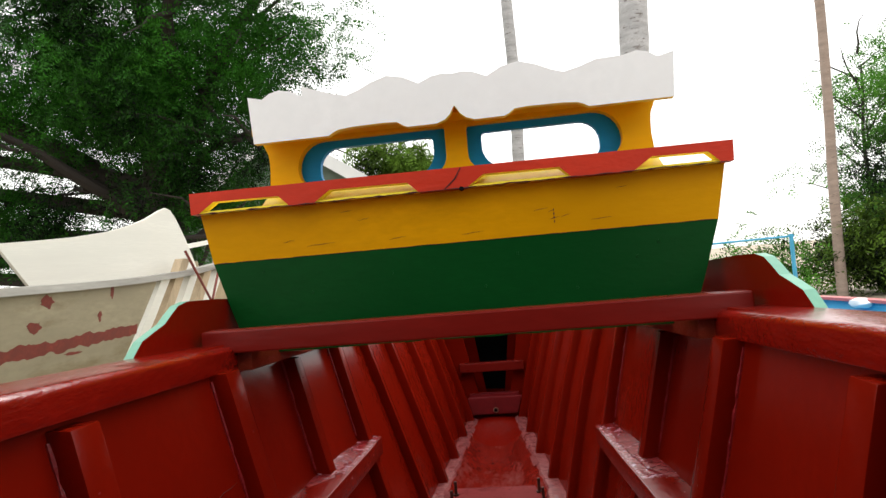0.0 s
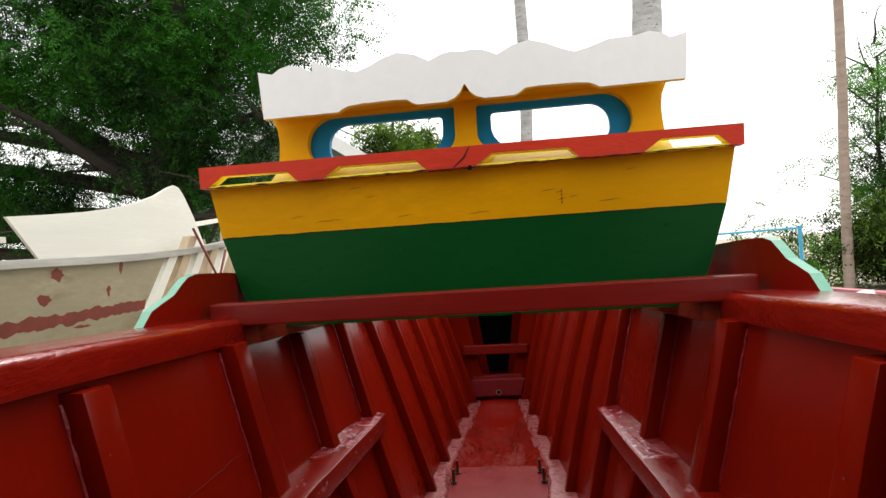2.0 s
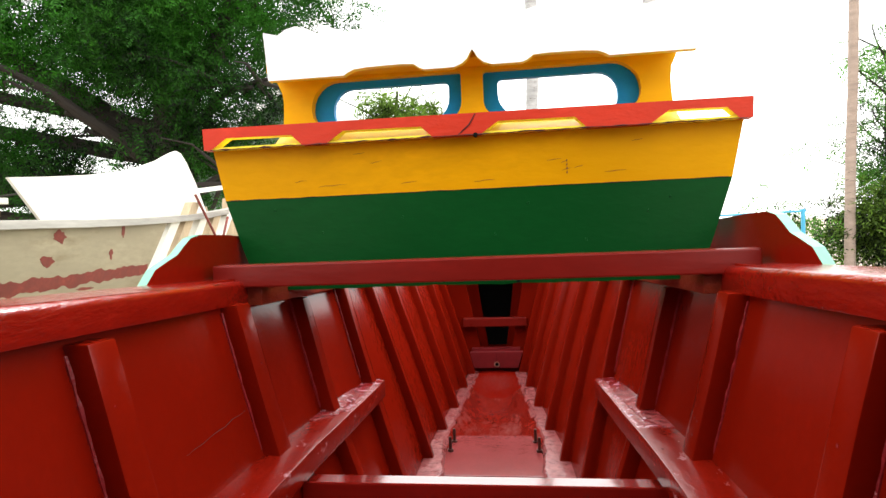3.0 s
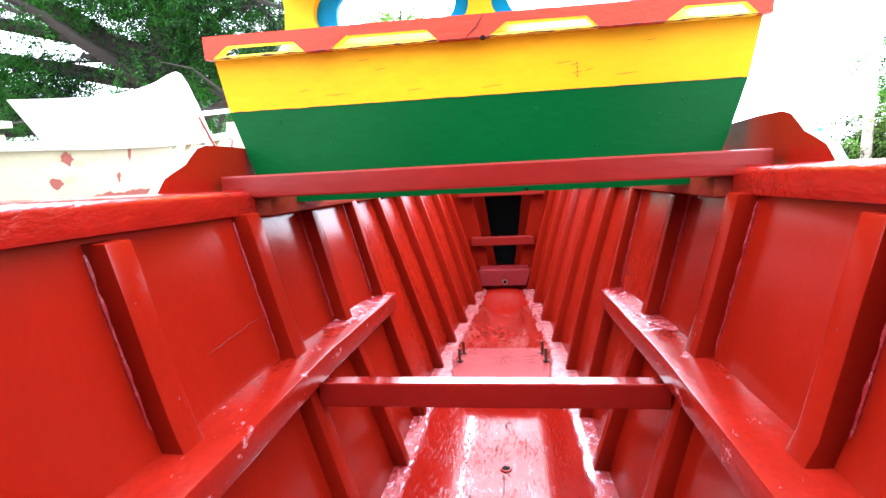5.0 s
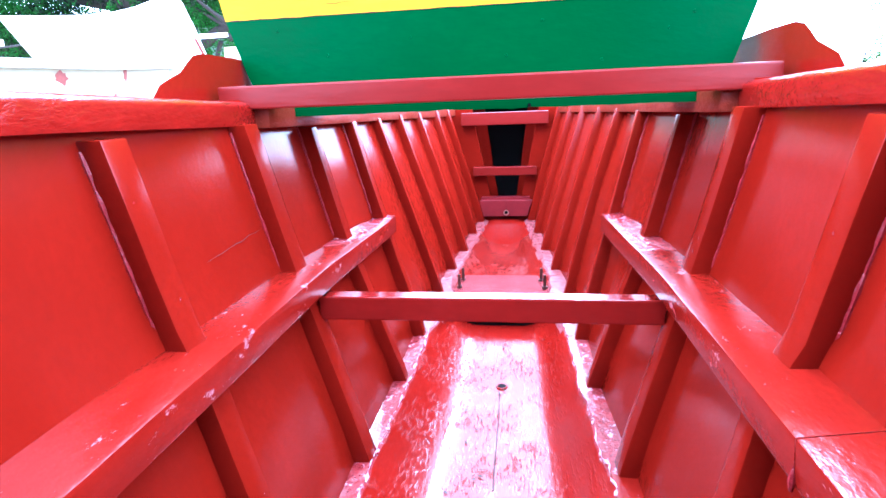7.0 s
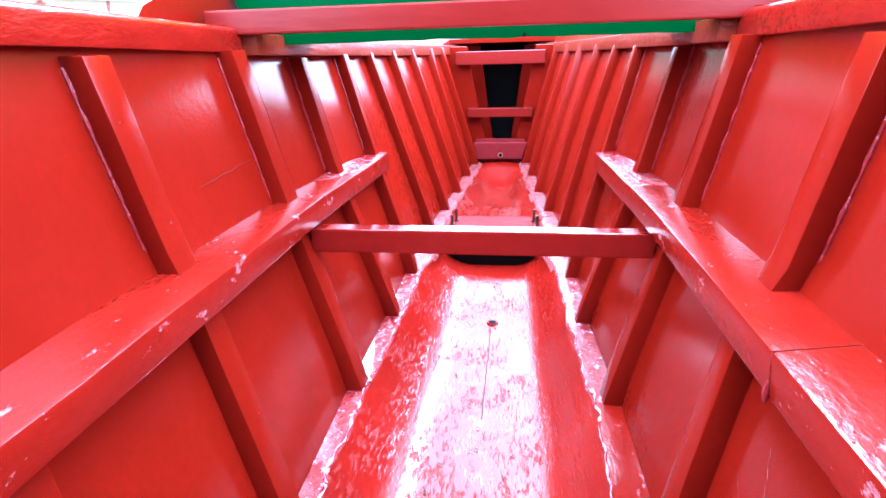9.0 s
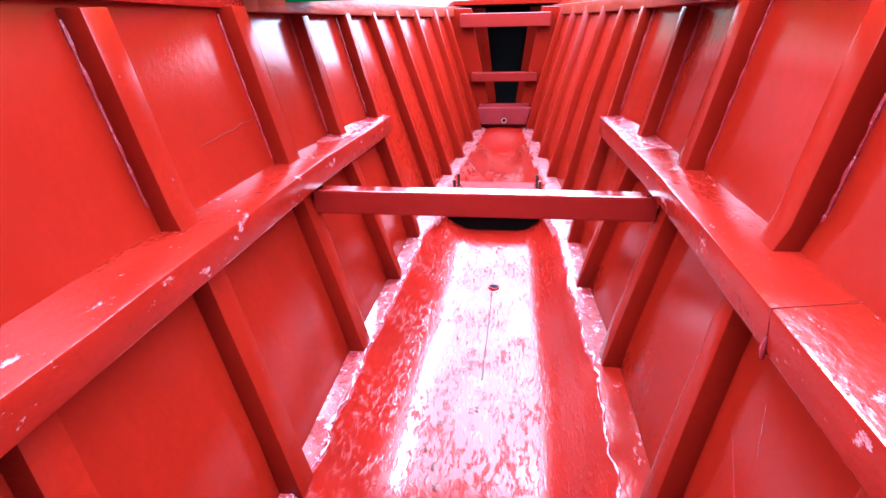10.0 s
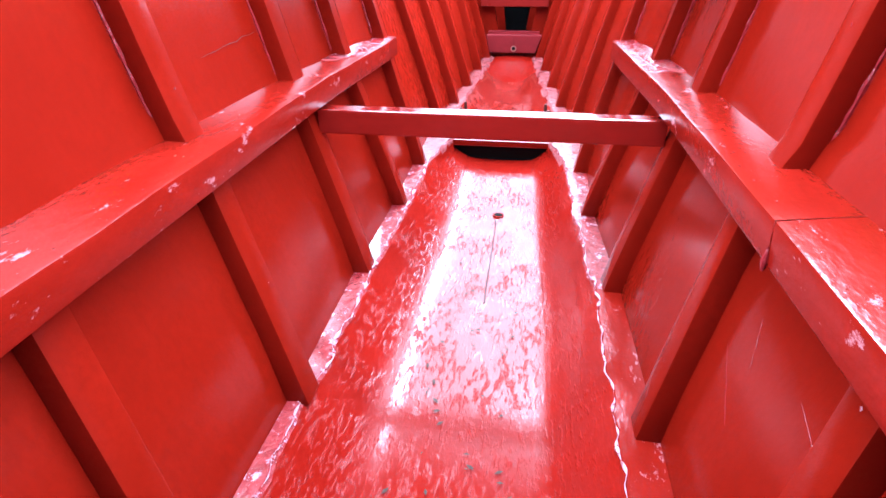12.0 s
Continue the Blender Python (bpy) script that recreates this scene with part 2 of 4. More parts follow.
def box(lo, hi, bm=None):
    bm = bm or bmesh.new()
    vs = [bm.verts.new((x, y, z)) for x in (lo[0], hi[0]) for y in (lo[1], hi[1]) for z in (lo[2], hi[2])]
    for q in ((0, 1, 3, 2), (4, 6, 7, 5), (0, 4, 5, 1), (2, 3, 7, 6), (0, 2, 6, 4), (1, 5, 7, 3)):
        bm.faces.new([vs[i] for i in q])
    return bm


def loft(sections, bm=None, caps=True, closed=True):
    """Skin of equal-length point rings."""
    bm = bm or bmesh.new()
    rings = [[bm.verts.new(p) for p in s] for s in sections]
    n = len(rings[0])
    for a, b in zip(rings, rings[1:]):
        for i in range(n if closed else n - 1):
            j = (i + 1) % n
            bm.faces.new((a[i], a[j], b[j], b[i]))
    if caps and closed:
        bm.faces.new(rings[0][::-1])
        bm.faces.new(rings[-1])
    return bm


def tube(points, radii, sides=8, bm=None):
    pts = [Vector(p) for p in points]
    rings = []
    for i, p in enumerate(pts):
        d = (pts[min(i + 1, len(pts) - 1)] - pts[max(i - 1, 0)]).normalized()
        a = d.cross(Vector((0.3, 0.9, 0.31))).normalized()
        b = d.cross(a)
        r = radii[i]
        rings.append([p + a * r * math.cos(t) + b * r * math.sin(t) for t in [2 * math.pi * k / sides for k in range(sides)]])
    return loft(rings, bm)


def plate(outer, y0, y1, holes=(), edge_mat=None):
    """A board cut to an outline in x and z, with holes, between y0 and y1. edge_mat(midpoint) picks a slot for rim faces."""
    bm = bmesh.new()
    loops = [outer, *holes]
    edges, rims = [], []
    for lp in loops:
        vs = [bm.verts.new((x, y0, z)) for x, z in lp]
        rims.append(vs)
        edges += [bm.edges.new((vs[i], vs[(i + 1) % len(vs)])) for i in range(len(vs))]
    front = bmesh.ops.triangle_fill(bm, edges=edges, use_beauty=True)
    faces = [f for f in front["geom"] if isinstance(f, bmesh.types.BMFace)]
    back = {}
    for vs in rims:
        for v in vs:
            back[v] = bm.verts.new((v.co.x, y1, v.co.z))
    for f in faces:
        bm.faces.new([back[v] for v in reversed(f.verts)])
    for vs in rims:
        for i, v in enumerate(vs):
            w = vs[(i + 1) % len(vs)]
            f = bm.faces.new((v, w, back[w], back[v]))
            if edge_mat:
                f.material_index = edge_mat((v.co + w.co) / 2)
    return bm


def mesh_quads(name, verts, mats, parent=None, label=""):
    """Many separate four-sided leaves, from an array of n x 4 x 3."""
    n = len(verts)
    off = np.array(origin(parent)) if parent is not None else np.zeros(3)
    me = bpy.data.meshes.new(name)
    me.vertices.add(n * 4)
    me.vertices.foreach_set("co", (verts.reshape(-1, 3) - off).astype(np.float32).ravel())
    me.loops.add(n * 4)
    me.loops.foreach_set("vertex_index", np.arange(n * 4, dtype=np.int32))
    me.polygons.add(n)
    me.polygons.foreach_set("loop_start", np.arange(0, n * 4, 4, dtype=np.int32))
    me.update(calc_edges=True)
    me.materials.append(mats)
    ob = new(name, me)
    if parent is not None:
        ob.parent = parent
    if label:
        tagged(ob, label)
    return ob


def curve(ys, vs, soft=0.12):
    """A softened reading of a table."""
    return lambda y: float(np.mean([np.interp(y + d, ys, vs) for d in (-soft, -soft / 2, 0, soft / 2, soft)]))


# ---- the setting ----
bm = bmesh.new()
GROUND = -0.06
side = [-400, -150, -60, -30, -15, -8, -4, -2, 0, 2, 4, 8, 15, 30, 60, 150, 400]
gv = [[bm.verts.new((x, y, GROUND + (0.03 * noise.noise((x * 0.4, y * 0.4, 0)) if 3 < abs(x) + abs(y) < 60 else 0))) for x in side] for y in side]
for j in range(len(side) - 1):
    for i in range(len(side) - 1):
        bm.faces.new((gv[j][i], gv[j][i + 1], gv[j + 1][i + 1], gv[j + 1][i]))
tagged(part("ground", bm, SAND, smooth=True), "bare sandy ground of the boatyard", "ground", kind="structure")

# ---- the red boat ----


def mid(y):
    return 0.083 - 0.018 * (y - 0.9)


STEM = 4.15
rim_line = curve([-1.8, -0.6, 0.5, 0.96, 1.42, 1.77, 2.01, 2.36, 2.58, 2.82, 3.08, 3.30, 3.7, 4.3], [0.26, 0.31, 0.312, 0.304, 0.300, 0.272, 0.256, 0.243, 0.215, 0.186, 0.160, 0.135, 0.09, 0.03], 0.06)
port_chine = curve([-1.8, -0.6, 0.5, 0.96, 1.42, 1.77, 2.05, 2.33, 2.57, 2.80, 3.05, 3.25, 3.7, 4.3], [0.27, 0.32, 0.312, 0.302, 0.308, 0.285, 0.268, 0.256, 0.230, 0.199, 0.177, 0.150, 0.10, 0.04], 0.06)
star_chine = curve([-1.8, -0.6, 0.5, 0.96, 1.42, 1.77, 2.05, 2.32, 2.57, 2.81, 3.06, 3.28, 3.7, 4.3], [0.29, 0.33, 0.340, 0.336, 0.326, 0.290, 0.282, 0.274, 0.238, 0.205, 0.178, 0.149, 0.10, 0.04], 0.06)


def chine_half(y, s):
    """Half breadth where planks meet the log; the starboard ledge is broader."""
    return star_chine(y) if s > 0 else port_chine(y)


def rim_half(y):
    """Half breadth of the trough, pinched where the floor plate closes it."""
    return rim_line(y) - 0.036 - float(np.interp(y, (2.05, 2.225, 2.26, 2.5), (0, 0.038, 0.038, 0)))


chine_z = curve([-1.8, 0.4, 0.96, 1.42, 1.77, 2.01, 2.36, 3.23, 4.3], [0.19, 0.17, 0.172, 0.170, 0.20, 0.238, 0.268, 0.338, 0.45], 0.1)
mid_half = curve([-1.8, -0.6, 0.6, 1.05, 1.48, 1.815, 2.1, 2.45, 2.68, 2.92, 3.17, 3.42, 3.8, 4.3], [0.44, 0.495, 0.499, 0.482, 0.460, 0.415, 0.386, 0.358, 0.325, 0.290, 0.250, 0.195, 0.12, 0.04])
top_half = curve([-1.8, -0.6, 0.6, 1.0, 1.5, 1.82, 2.1, 2.45, 2.68, 2.92, 3.17, 3.42, 3.8, 4.3], [0.47, 0.535, 0.543, 0.537, 0.514, 0.500, 0.486, 0.468, 0.440, 0.408, 0.358, 0.28, 0.18, 0.05])
gun_half = curve([-1.8, -0.6, 0.6, 1.0, 1.5, 1.82], [0.46, 0.512, 0.515, 0.510, 0.503, 0.50])
trough_depth = curve([-1.8, 1.0, 1.88, 2.22, 2.5, 3.02, 3.22, 3.30, 4.3], [0.08, 0.095, 0.097, 0.080, 0.084, 0.070, 0.022, -0.016, -0.016], 0.05)
gun_top = curve([-1.8, 0.2, 0.9, 1.5, 2.2, 3.3, 4.3], [1.06, 1.035, 1.022, 0.999, 0.98, 0.95, 0.95])


def rib_half(y, z, s=-1):
    """Half breadth between the ribs' inner faces at a height; below the stringer they stand in a little."""
    zc, foot, knee, head = chine_z(y), chine_half(y, s), mid_half(y), top_half(y)
    under = foot + (knee - foot) * (0.565 - zc) / (0.62 - zc) - float(np.interp(y, (1.0, 1.42), (0.026 if s > 0 else 0.012, 0)))
    return float(np.interp(z, (zc, 0.565, 0.62, 0.95, 1.28), (foot, under, knee, head, 2 * head - knee))) - RIB


RIB = 0.038


def plank_half(y, z, s=-1):
    """Half breadth between the planks."""
    return rib_half(y, z, s) + RIB - float(np.interp(y, (1.9, 2.3), (0, 0.005)))


boat = thing("wooden_boat", (mid(1), 1.0, 0), "long narrow red-painted wooden fishing boat with open ribbed hull", "boat")

# log keel with a hollowed trough
stations = list(np.arange(-1.7, 3.32, 0.02))
rings = []
for y in stations:
    h, open_half, zc, d, c = rim_half(y), rim_line(y) - 0.036, chine_z(y), trough_depth(y), mid(y)
    prof = []
    wl_, wr_ = chine_half(y, -1) + 0.004, chine_half(y, 1) + 0.004
    for s in (-1, 1):
        w = wr_ if s > 0 else wl_
        hh = h + 0.006 * noise.noise((y * 6, s * 3.1, 0)) + 0.012 * noise.noise((y * 21, s * 5.7, 2))
        wall = float(np.interp(y, (2.1, 2.6), (0.42 if s > 0 else 0.56, 0.80)))
        ring = [(s * w, zc), (s * (hh + 0.008), zc + 0.002), (s * hh, zc - 0.006)]
        for u in (0.94, 0.88, 0.78, 0.72, 0.66, 0.60, 0.54, 0.42, 0.28, 0.14):
            k = min(1, (1 - u) / wall)
            ease = 0.45 if s > 0 else 0.85
            k = 0.9 * ((1 - ease) * k * k * (3 - 2 * k) + ease * (1 - (1 - k) ** 2)) + 0.1 * (1 - u * u)
            ring.append((s * min(h * (0.84 + 0.14 * u), open_half * u), zc - 0.006 - d * k + 0.0012 * noise.noise((y * 5, s * u * 9, 4))))
        prof.append(ring)
    row = prof[0] + [(0, zc - 0.006 - d)] + prof[1][::-1]
    low = min(zc - d - 0.05, zc - 0.12)
    rings.append([(c + x, y, z) for x, z in row] + [(c + wr_, y, zc - 0.05), (c + wr_ * 0.5, y, low), (c - wl_ * 0.5, y, low), (c - wl_, y, zc - 0.05)])
bm = loft(rings)
for f in bm.faces:
    ctr = f.calc_center_median()
    off = ctr.x - mid(ctr.y)
    if abs(off) > rim_half(ctr.y) - 0.004 and ctr.z > chine_z(ctr.y) - 0.03:
        f.material_index = 2 if ctr.y > 2.02 else 4 if off > 0 and ctr.y < 1.40 else 1
    elif 2.3 < ctr.y < 3.08 and ctr.z > chine_z(ctr.y) - trough_depth(ctr.y) - 0.03:
        f.material_index = 3
part("log_keel", bm, [RED_LOG, RED_LEDGE, PALE_RED, DUSTY, RED_WORN], boat, "hollowed log bottom in glossy red paint", smooth=True)

# pale ragged bead that paints the white highlight along the trough rim
for s in (-1, 1):
    pts, rad = [], []
    for y in np.arange(0.45, 2.24, 0.01):
        hh = rim_half(y) + 0.006 * noise.noise((y * 6, s * 3.1, 0)) + 0.012 * noise.noise((y * 21, s * 5.7, 2))
        pts.append((mid(y) + s * (hh + 0.005 + 0.004 * noise.noise((y * 40, s, 9))), y, chine_z(y) + 0.001))
        rad.append(max(0.0004, 0.001 + 0.010 * noise.noise((y * 31, s * 2, 5))))
    part("rim_highlight", tube(pts, rad, 6), RIM_GLINT, boat, "ragged pale bead standing for the glints on the trough rim", smooth=True)

# planked sides
for s in (-1, 1):
    rings = []
    for y in np.arange(-1.75, STEM + 0.01, 0.09):
        inner, outer = [], []
        for k in range(9):
            z = chine_z(y) - 0.02 + (1.025 - chine_z(y)) * k / 8
            hw = plank_half(y, z, s)
            inner.append((mid(y) + s * hw, y, z))
            outer.append((mid(y) + s * (hw + 0.02), y, z))
        rings.append(inner + outer[::-1])
    bm = loft(rings)
    for f in bm.faces:
        ctr = f.calc_center_median()
        if (ctr.x - mid(ctr.y)) * s > plank_half(ctr.y, ctr.z, s) + 0.012:
            f.material_index = 1
    part("hull_side", bm, [RED_PLANK, MINT], boat, "flared plank side in glossy red paint", smooth=True)
bm = plate([(mid(-1.7) - 0.42, 0.15), (mid(-1.7) + 0.42, 0.15), (mid(-1.7) + 0.5, 1.06), (mid(-1.7) - 0.5, 1.06)], -1.78, -1.72)
part("transom", bm, RED_PLANK, boat)

# unseen black wall and roof behind the eye, added to block light from astern
bm = plate([(mid(-0.4) - 0.34, 0.16), (mid(-0.4) + 0.34, 0.16), (mid(-0.4) + 0.60, 1.05), (mid(-0.4) + 0.74, 1.06), (mid(-0.4) + 0.74, 1.75), (mid(-0.4) - 0.74, 1.75), (mid(-0.4) - 0.74, 1.06), (mid(-0.4) - 0.60, 1.05)], -0.36, -0.33)
part("shade_wall", bm, SHADE_BLACK, boat, "unseen black wall added to block light from astern")
part("shade_roof", box((mid(0) - 0.76, -0.38, 1.752), (mid(0) + 0.76, 0.42, 1.775)), SHADE_BLACK, boat, "unseen black board added to block sky light over the stern")

# ribs: foot and head of the aft edge, port and starboard
AFT_RIBS = (-1.35, -0.88, -0.42, 0.10, 0.59, 0.965, 1.415)
PORT_RIBS = ((1.742, 1.728), (1.99, 2.05), (2.33, 2.335), (2.572, 2.60), (2.80, 2.855), (3.05, 3.095), (3.254, 3.245))
STAR_RIBS = ((1.742, 1.745), (1.99, 2.14), (2.316, 2.435), (2.572, 2.695), (2.814, 2.96), (3.063, 3.15), (3.279, 3.31))


def rib_line(foot, head):
    """Where a bow rib's aft edge stands at a height."""
    return lambda z: foot + (head - foot) * (z - chine_z(foot)) / (0.90 - chine_z(foot))


def aft_line(y0):
    """The aft ribs bow forward at half height."""
    bulge, head = (0.082, 0.05) if y0 < 1.2 else (0.050, 0.004)
    step = -0.07 if y0 < 0.9 else 0.0    # the upper futtocks aft stand a hand's breadth back
    return lambda z: y0 - 0.023 + float(np.interp(z, (chine_z(y0), 0.56, 0.62, 0.95), (0, bulge * 0.87, bulge + step, head + step)))


RIBS = [(s, y0, aft_line(y0), 0.054, 0.955) for y0 in AFT_RIBS for s in (-1, 1)]
RIBS += [(s, a, rib_line(a, b), 0.026 if a > 2.1 else 0.036, 0.93) for s, row in ((-1, PORT_RIBS), (1, STAR_RIBS)) for a, b in row]
for s, y0, line, wide, top in RIBS:
    rings = []
    z0 = chine_z(y0) - 0.005
    for k in range(9):
        z = z0 + (top - z0) * k / 8
        y = line(z)
        hi, ho = rib_half(y, z, s), plank_half(y, z, s) + 0.004
        hi += 0.002 * noise.noise((y0 * 9, z * 7, s))
        fore = plank_half(y + wide, z, s) - plank_half(y, z, s)
        rings.append([(mid(y) + s * hi, y, z), (mid(y) + s * (hi + fore), y + wide, z), (mid(y) + s * (ho + fore), y + wide, z), (mid(y) + s * ho, y, z)])
    part("rib", loft(rings), RED, boat, smooth=True, bevel=0.004)

# beads of sealant in the corners between ribs and planks
for s, y0, line, wide, top in RIBS:
    if not 0.5 < y0 < 2.1:
        continue
    pts, rad = [], []
    for k in range(40):
        z = 0.64 + 0.30 * k / 39
        y = line(z) - 0.001
        pts.append((mid(y) + s * (plank_half(y, z, s) - 0.001), y, z))
        rad.append(max(0.001, 0.0034 + 0.003 * noise.noise((z * 40, y0 * 3, s))))
    part("sealant_bead", tube(pts, rad, 5), RED_SEAL, boat, smooth=True)

# gunwales, cut off square where the raised bow boards begin
for s in (-1, 1):
    rings = []
    end = 1.50
    for y in np.linspace(-1.75, end, 30):
        zt, c = gun_top(y), mid(y)
        a, b = gun_half(y), gun_half(y) + 0.105
        w = 0.003 * noise.noise((y * 8, s, 1))
        zb = zt - 0.052
        rings.append([(c + s * a, y, zb), (c + s * (a + w), y, zt - 0.008), (c + s * (a + 0.01), y, zt + w), (c + s * b, y, zt + 0.004), (c + s * b, y, zb)])
    part("gunwale", loft(rings), RED_GUN, boat, "thick rounded gunwale in scuffed red paint", smooth=True, bevel=0.004)
    # clamp along the bow, inside the ribs' heads
    rings = []
    for y in np.linspace(1.5, 3.9, 22):
        c, a = mid(y), top_half(y) - RIB - 0.004
        zt = gun_top(y) - 0.012
        zb = zt - 0.045
        rings.append([(c + s * a, y, zb), (c + s * a, y, zt), (c + s * (a + 0.07), y, zt), (c + s * (a + 0.07), y, zb)])
    part("sheer_clamp", loft(rings), CLAMP, boat, "scraped orange-red batten along the ribs' heads", smooth=True, bevel=0.003)

# stringers that carry the thwart
for s in (-1, 1):
    rings = []
    inner = curve([-1.7, -0.6, 0.6, 1.47, 2.08], [0.33, 0.372, 0.378, 0.366, 0.326], 0.12)
    for y in np.linspace(-1.65, 2.08, 34):
        c, a = mid(y), inner(y)
        b = max(a + 0.05, rib_half(y, 0.626, s) + RIB - 0.001)
        w = 0.003 * noise.noise((y * 5, s, 7))
        rings.append([(c + s * a, y, 0.568), (c + s * a, y, 0.622 + w), (c + s * b, y, 0.627 + w), (c + s * b, y, 0.568)])
    bm = loft(rings)
    for f in bm.faces:
        if f.calc_center_median().y > (1.72 if s < 0 else 1.66) and f.calc_center_median().z > 0.615:
            f.material_index = 1
    part("stringer", bm, [RED_WORN, RED_SCUFF], boat, "long side stringer with scuffed red paint", smooth=True, bevel=0.005)
for s, y0, y1 in ((-1, 1.66, 1.95), (1, 1.62, 1.97)):
    rings = []
    for y in np.linspace(y0, y1, 40):
        b = rib_half(y, 0.626, s) + RIB - 0.003
        ends = min(1, (y - y0) / 0.05, (y1 - y) / 0.05)
        w = 0.012 + ends * (0.036 + 0.022 * noise.noise((y * 34, s, 0)))
        rings.append([(mid(y) + s * (b - w), y, 0.618), (mid(y) + s * (b - w + 0.002), y, 0.6262 + 0.001 * ends), (mid(y) + s * b, y, 0.629 + 0.003 * ends), (mid(y) + s * b, y, 0.618)])
    part("filler_strip", loft(rings), RED_LEDGE, boat, "rough filler strip with worn pale paint", smooth=True)

# scarf joint in the starboard stringer, with a drip of sealant
y = 0.852
a, b = inner(y), rib_half(y, 0.626, 1) + RIB - 0.001
part("stringer_joint", tube([(mid(y) + a - 0.0002, y - 0.006, 0.570), (mid(y) + a - 0.0002, y, 0.60), (mid(y) + a, y + 0.004, 0.6225), (mid(y) + b - 0.004, y + 0.022, 0.6275)], [0.0007, 0.0009, 0.0008, 0.0004], 5), RED_DULL, boat, smooth=True)
part("sealant_bead", tube([(mid(y) + a - 0.002, y - 0.004, 0.562), (mid(y) + a - 0.002, y - 0.004, 0.575), (mid(y) + a - 0.001, y - 0.001, 0.592)], [0.0022, 0.0048, 0.001], 7), RED_SEAL, boat, smooth=True)

# pale scratches on the starboard planks
for (ya, za), (yb_, zb_) in (((0.935, 0.39), (0.838, 0.325)), ((0.76, 0.445), (0.68, 0.42)), ((0.90, 0.46), (0.86, 0.40))):
    pts = []
    for k in range(7):
        y, z = ya + (yb_ - ya) * k / 6 + 0.004 * noise.noise((k * 0.8, ya, 1)), za + (zb_ - za) * k / 6
        pts.append((mid(y) + plank_half(y, z, 1) - 0.0002, y, z))
    part("plank_scratch", tube(pts, [0.0001, 0.0004, 0.0003, 0.0004, 0.0003, 0.0004, 0.0001], 5), RED_SEAL, boat)

# nail heads and paint drips on ribs and stringers
nails = []
nrng = np.random.default_rng(3)
for s, y0, line, wide, top in RIBS:
    for z in nrng.uniform(0.3, 0.9, 5):
        y = line(z) + wide * nrng.uniform(0.25, 0.75)
        h, r = rib_half(y, z, s) - 0.0012, nrng.uniform(0.0015, 0.003)
        x = mid(y) + s * h
        nails.append([(x, y - r, z), (x, y, z - r * 1.6), (x, y + r, z), (x, y, z + r)])
for k in range(90):
    y, s = nrng.uniform(0.5, 2.05), nrng.choice((-1, 1))
    x, r = mid(y) + s * nrng.uniform(0.38, 0.395), nrng.uniform(0.0008, 0.002)
    nails.append([(x - r, y - r, 0.6245), (x + r, y - r * 0.6, 0.6247), (x + r, y + r, 0.6245), (x - r * 0.7, y + r * 1.3, 0.6246)])
tagged(mesh_quads("paint_specks", np.array(nails), RED_LEDGE, boat, "pale paint specks and nail heads"), kind="stuff")

# cross timbers
bm = box((mid(1.47) - 0.385, 1.462, 0.502), (mid(1.47) + 0.385, 1.507, 0.558))
part("thwart_beam", bm, RED_COAT, boat, "narrow cross beam between the stringers", bevel=0.004)
bm = box((mid(1.47) - 0.575, 1.478, 0.984), (mid(1.47) + 0.575, 1.530, 1.034))
part("deck_beam", bm, RED_DULL, boat, "long cross beam resting on the gunwales", bevel=0.004)

# raised bow boards with a swept aft end
for s in (-1, 1):
    prof = [(1.30, 0.985), (1.325, 1.012), (1.352, 1.038), (1.39, 1.052), (1.425, 1.064), (1.45, 1.082), (1.475, 1.098), (1.51, 1.105),
            (1.60, 1.103), (1.68, 1.098), (1.85, 1.088), (2.0, 1.08), (2.12, 1.03), (2.3, 0.985), (3.0, 0.985), (3.7, 1.02), (4.1, 1.08)]
    rings, thick = [], 0.019 if s < 0 else 0.020
    for y, z in prof:
        y += -0.032 * (s < 0) * (y < 1.6)
        c, a = mid(y), top_half(y) + 0.085
        zb = min(0.93, z - 0.05)
        rings.append([(c + s * a, y, zb), (c + s * a, y, z), (c + s * (a + thick), y, z), (c + s * (a + thick), y, zb)])
    bm = loft(rings)
    bm.faces.ensure_lookup_table()
    for f in bm.faces:
        ctr = f.calc_center_median()
        if (ctr.x - mid(ctr.y)) * s > top_half(ctr.y) + 0.089:
            f.material_index = 1
    part("bow_board", bm, [RED_PLANK, MINT], boat, "raised bow board, red inside with a mint edge")

# plate over the trough with four bolts
zp = 0.247
yy = (2.23, 2.585)
bm = loft([[(mid(y) - port_chine(y) + 0.045, y, zp - 0.022 + k), (mid(y) + star_chine(y) - 0.045, y, zp - 0.022 + k), (mid(y) + star_chine(y) - 0.045, y, zp + k), (mid(y) - port_chine(y) + 0.045, y, zp + k)] for y, k in ((yy[0], 0), (2.4, 0.006), (yy[1], 0.012))])
# front lip coloured darker to stand for the shade at the opening
for f in bm.faces:
    if f.calc_center_median().y < yy[0] + 0.002:
        f.material_index = 1
floor_plate = part("floor_plate", bm, [PLATE_RED, RED], boat, "flat board bolted over the trough", bevel=0.003)
for bx, by in ((-0.165, 2.43), (-0.158, 2.52), (0.170, 2.43), (0.160, 2.52)):
    x = mid(by) + bx
    bm = tube([(x, by, zp - 0.01), (x, by, zp + 0.062)], [0.006, 0.006], 8)
    tube([(x, by, zp + 0.006), (x, by, zp + 0.016)], [0.012, 0.012], 6, bm)
    part("bolt", bm, STEEL, floor_plate, "upright rusty bolt")

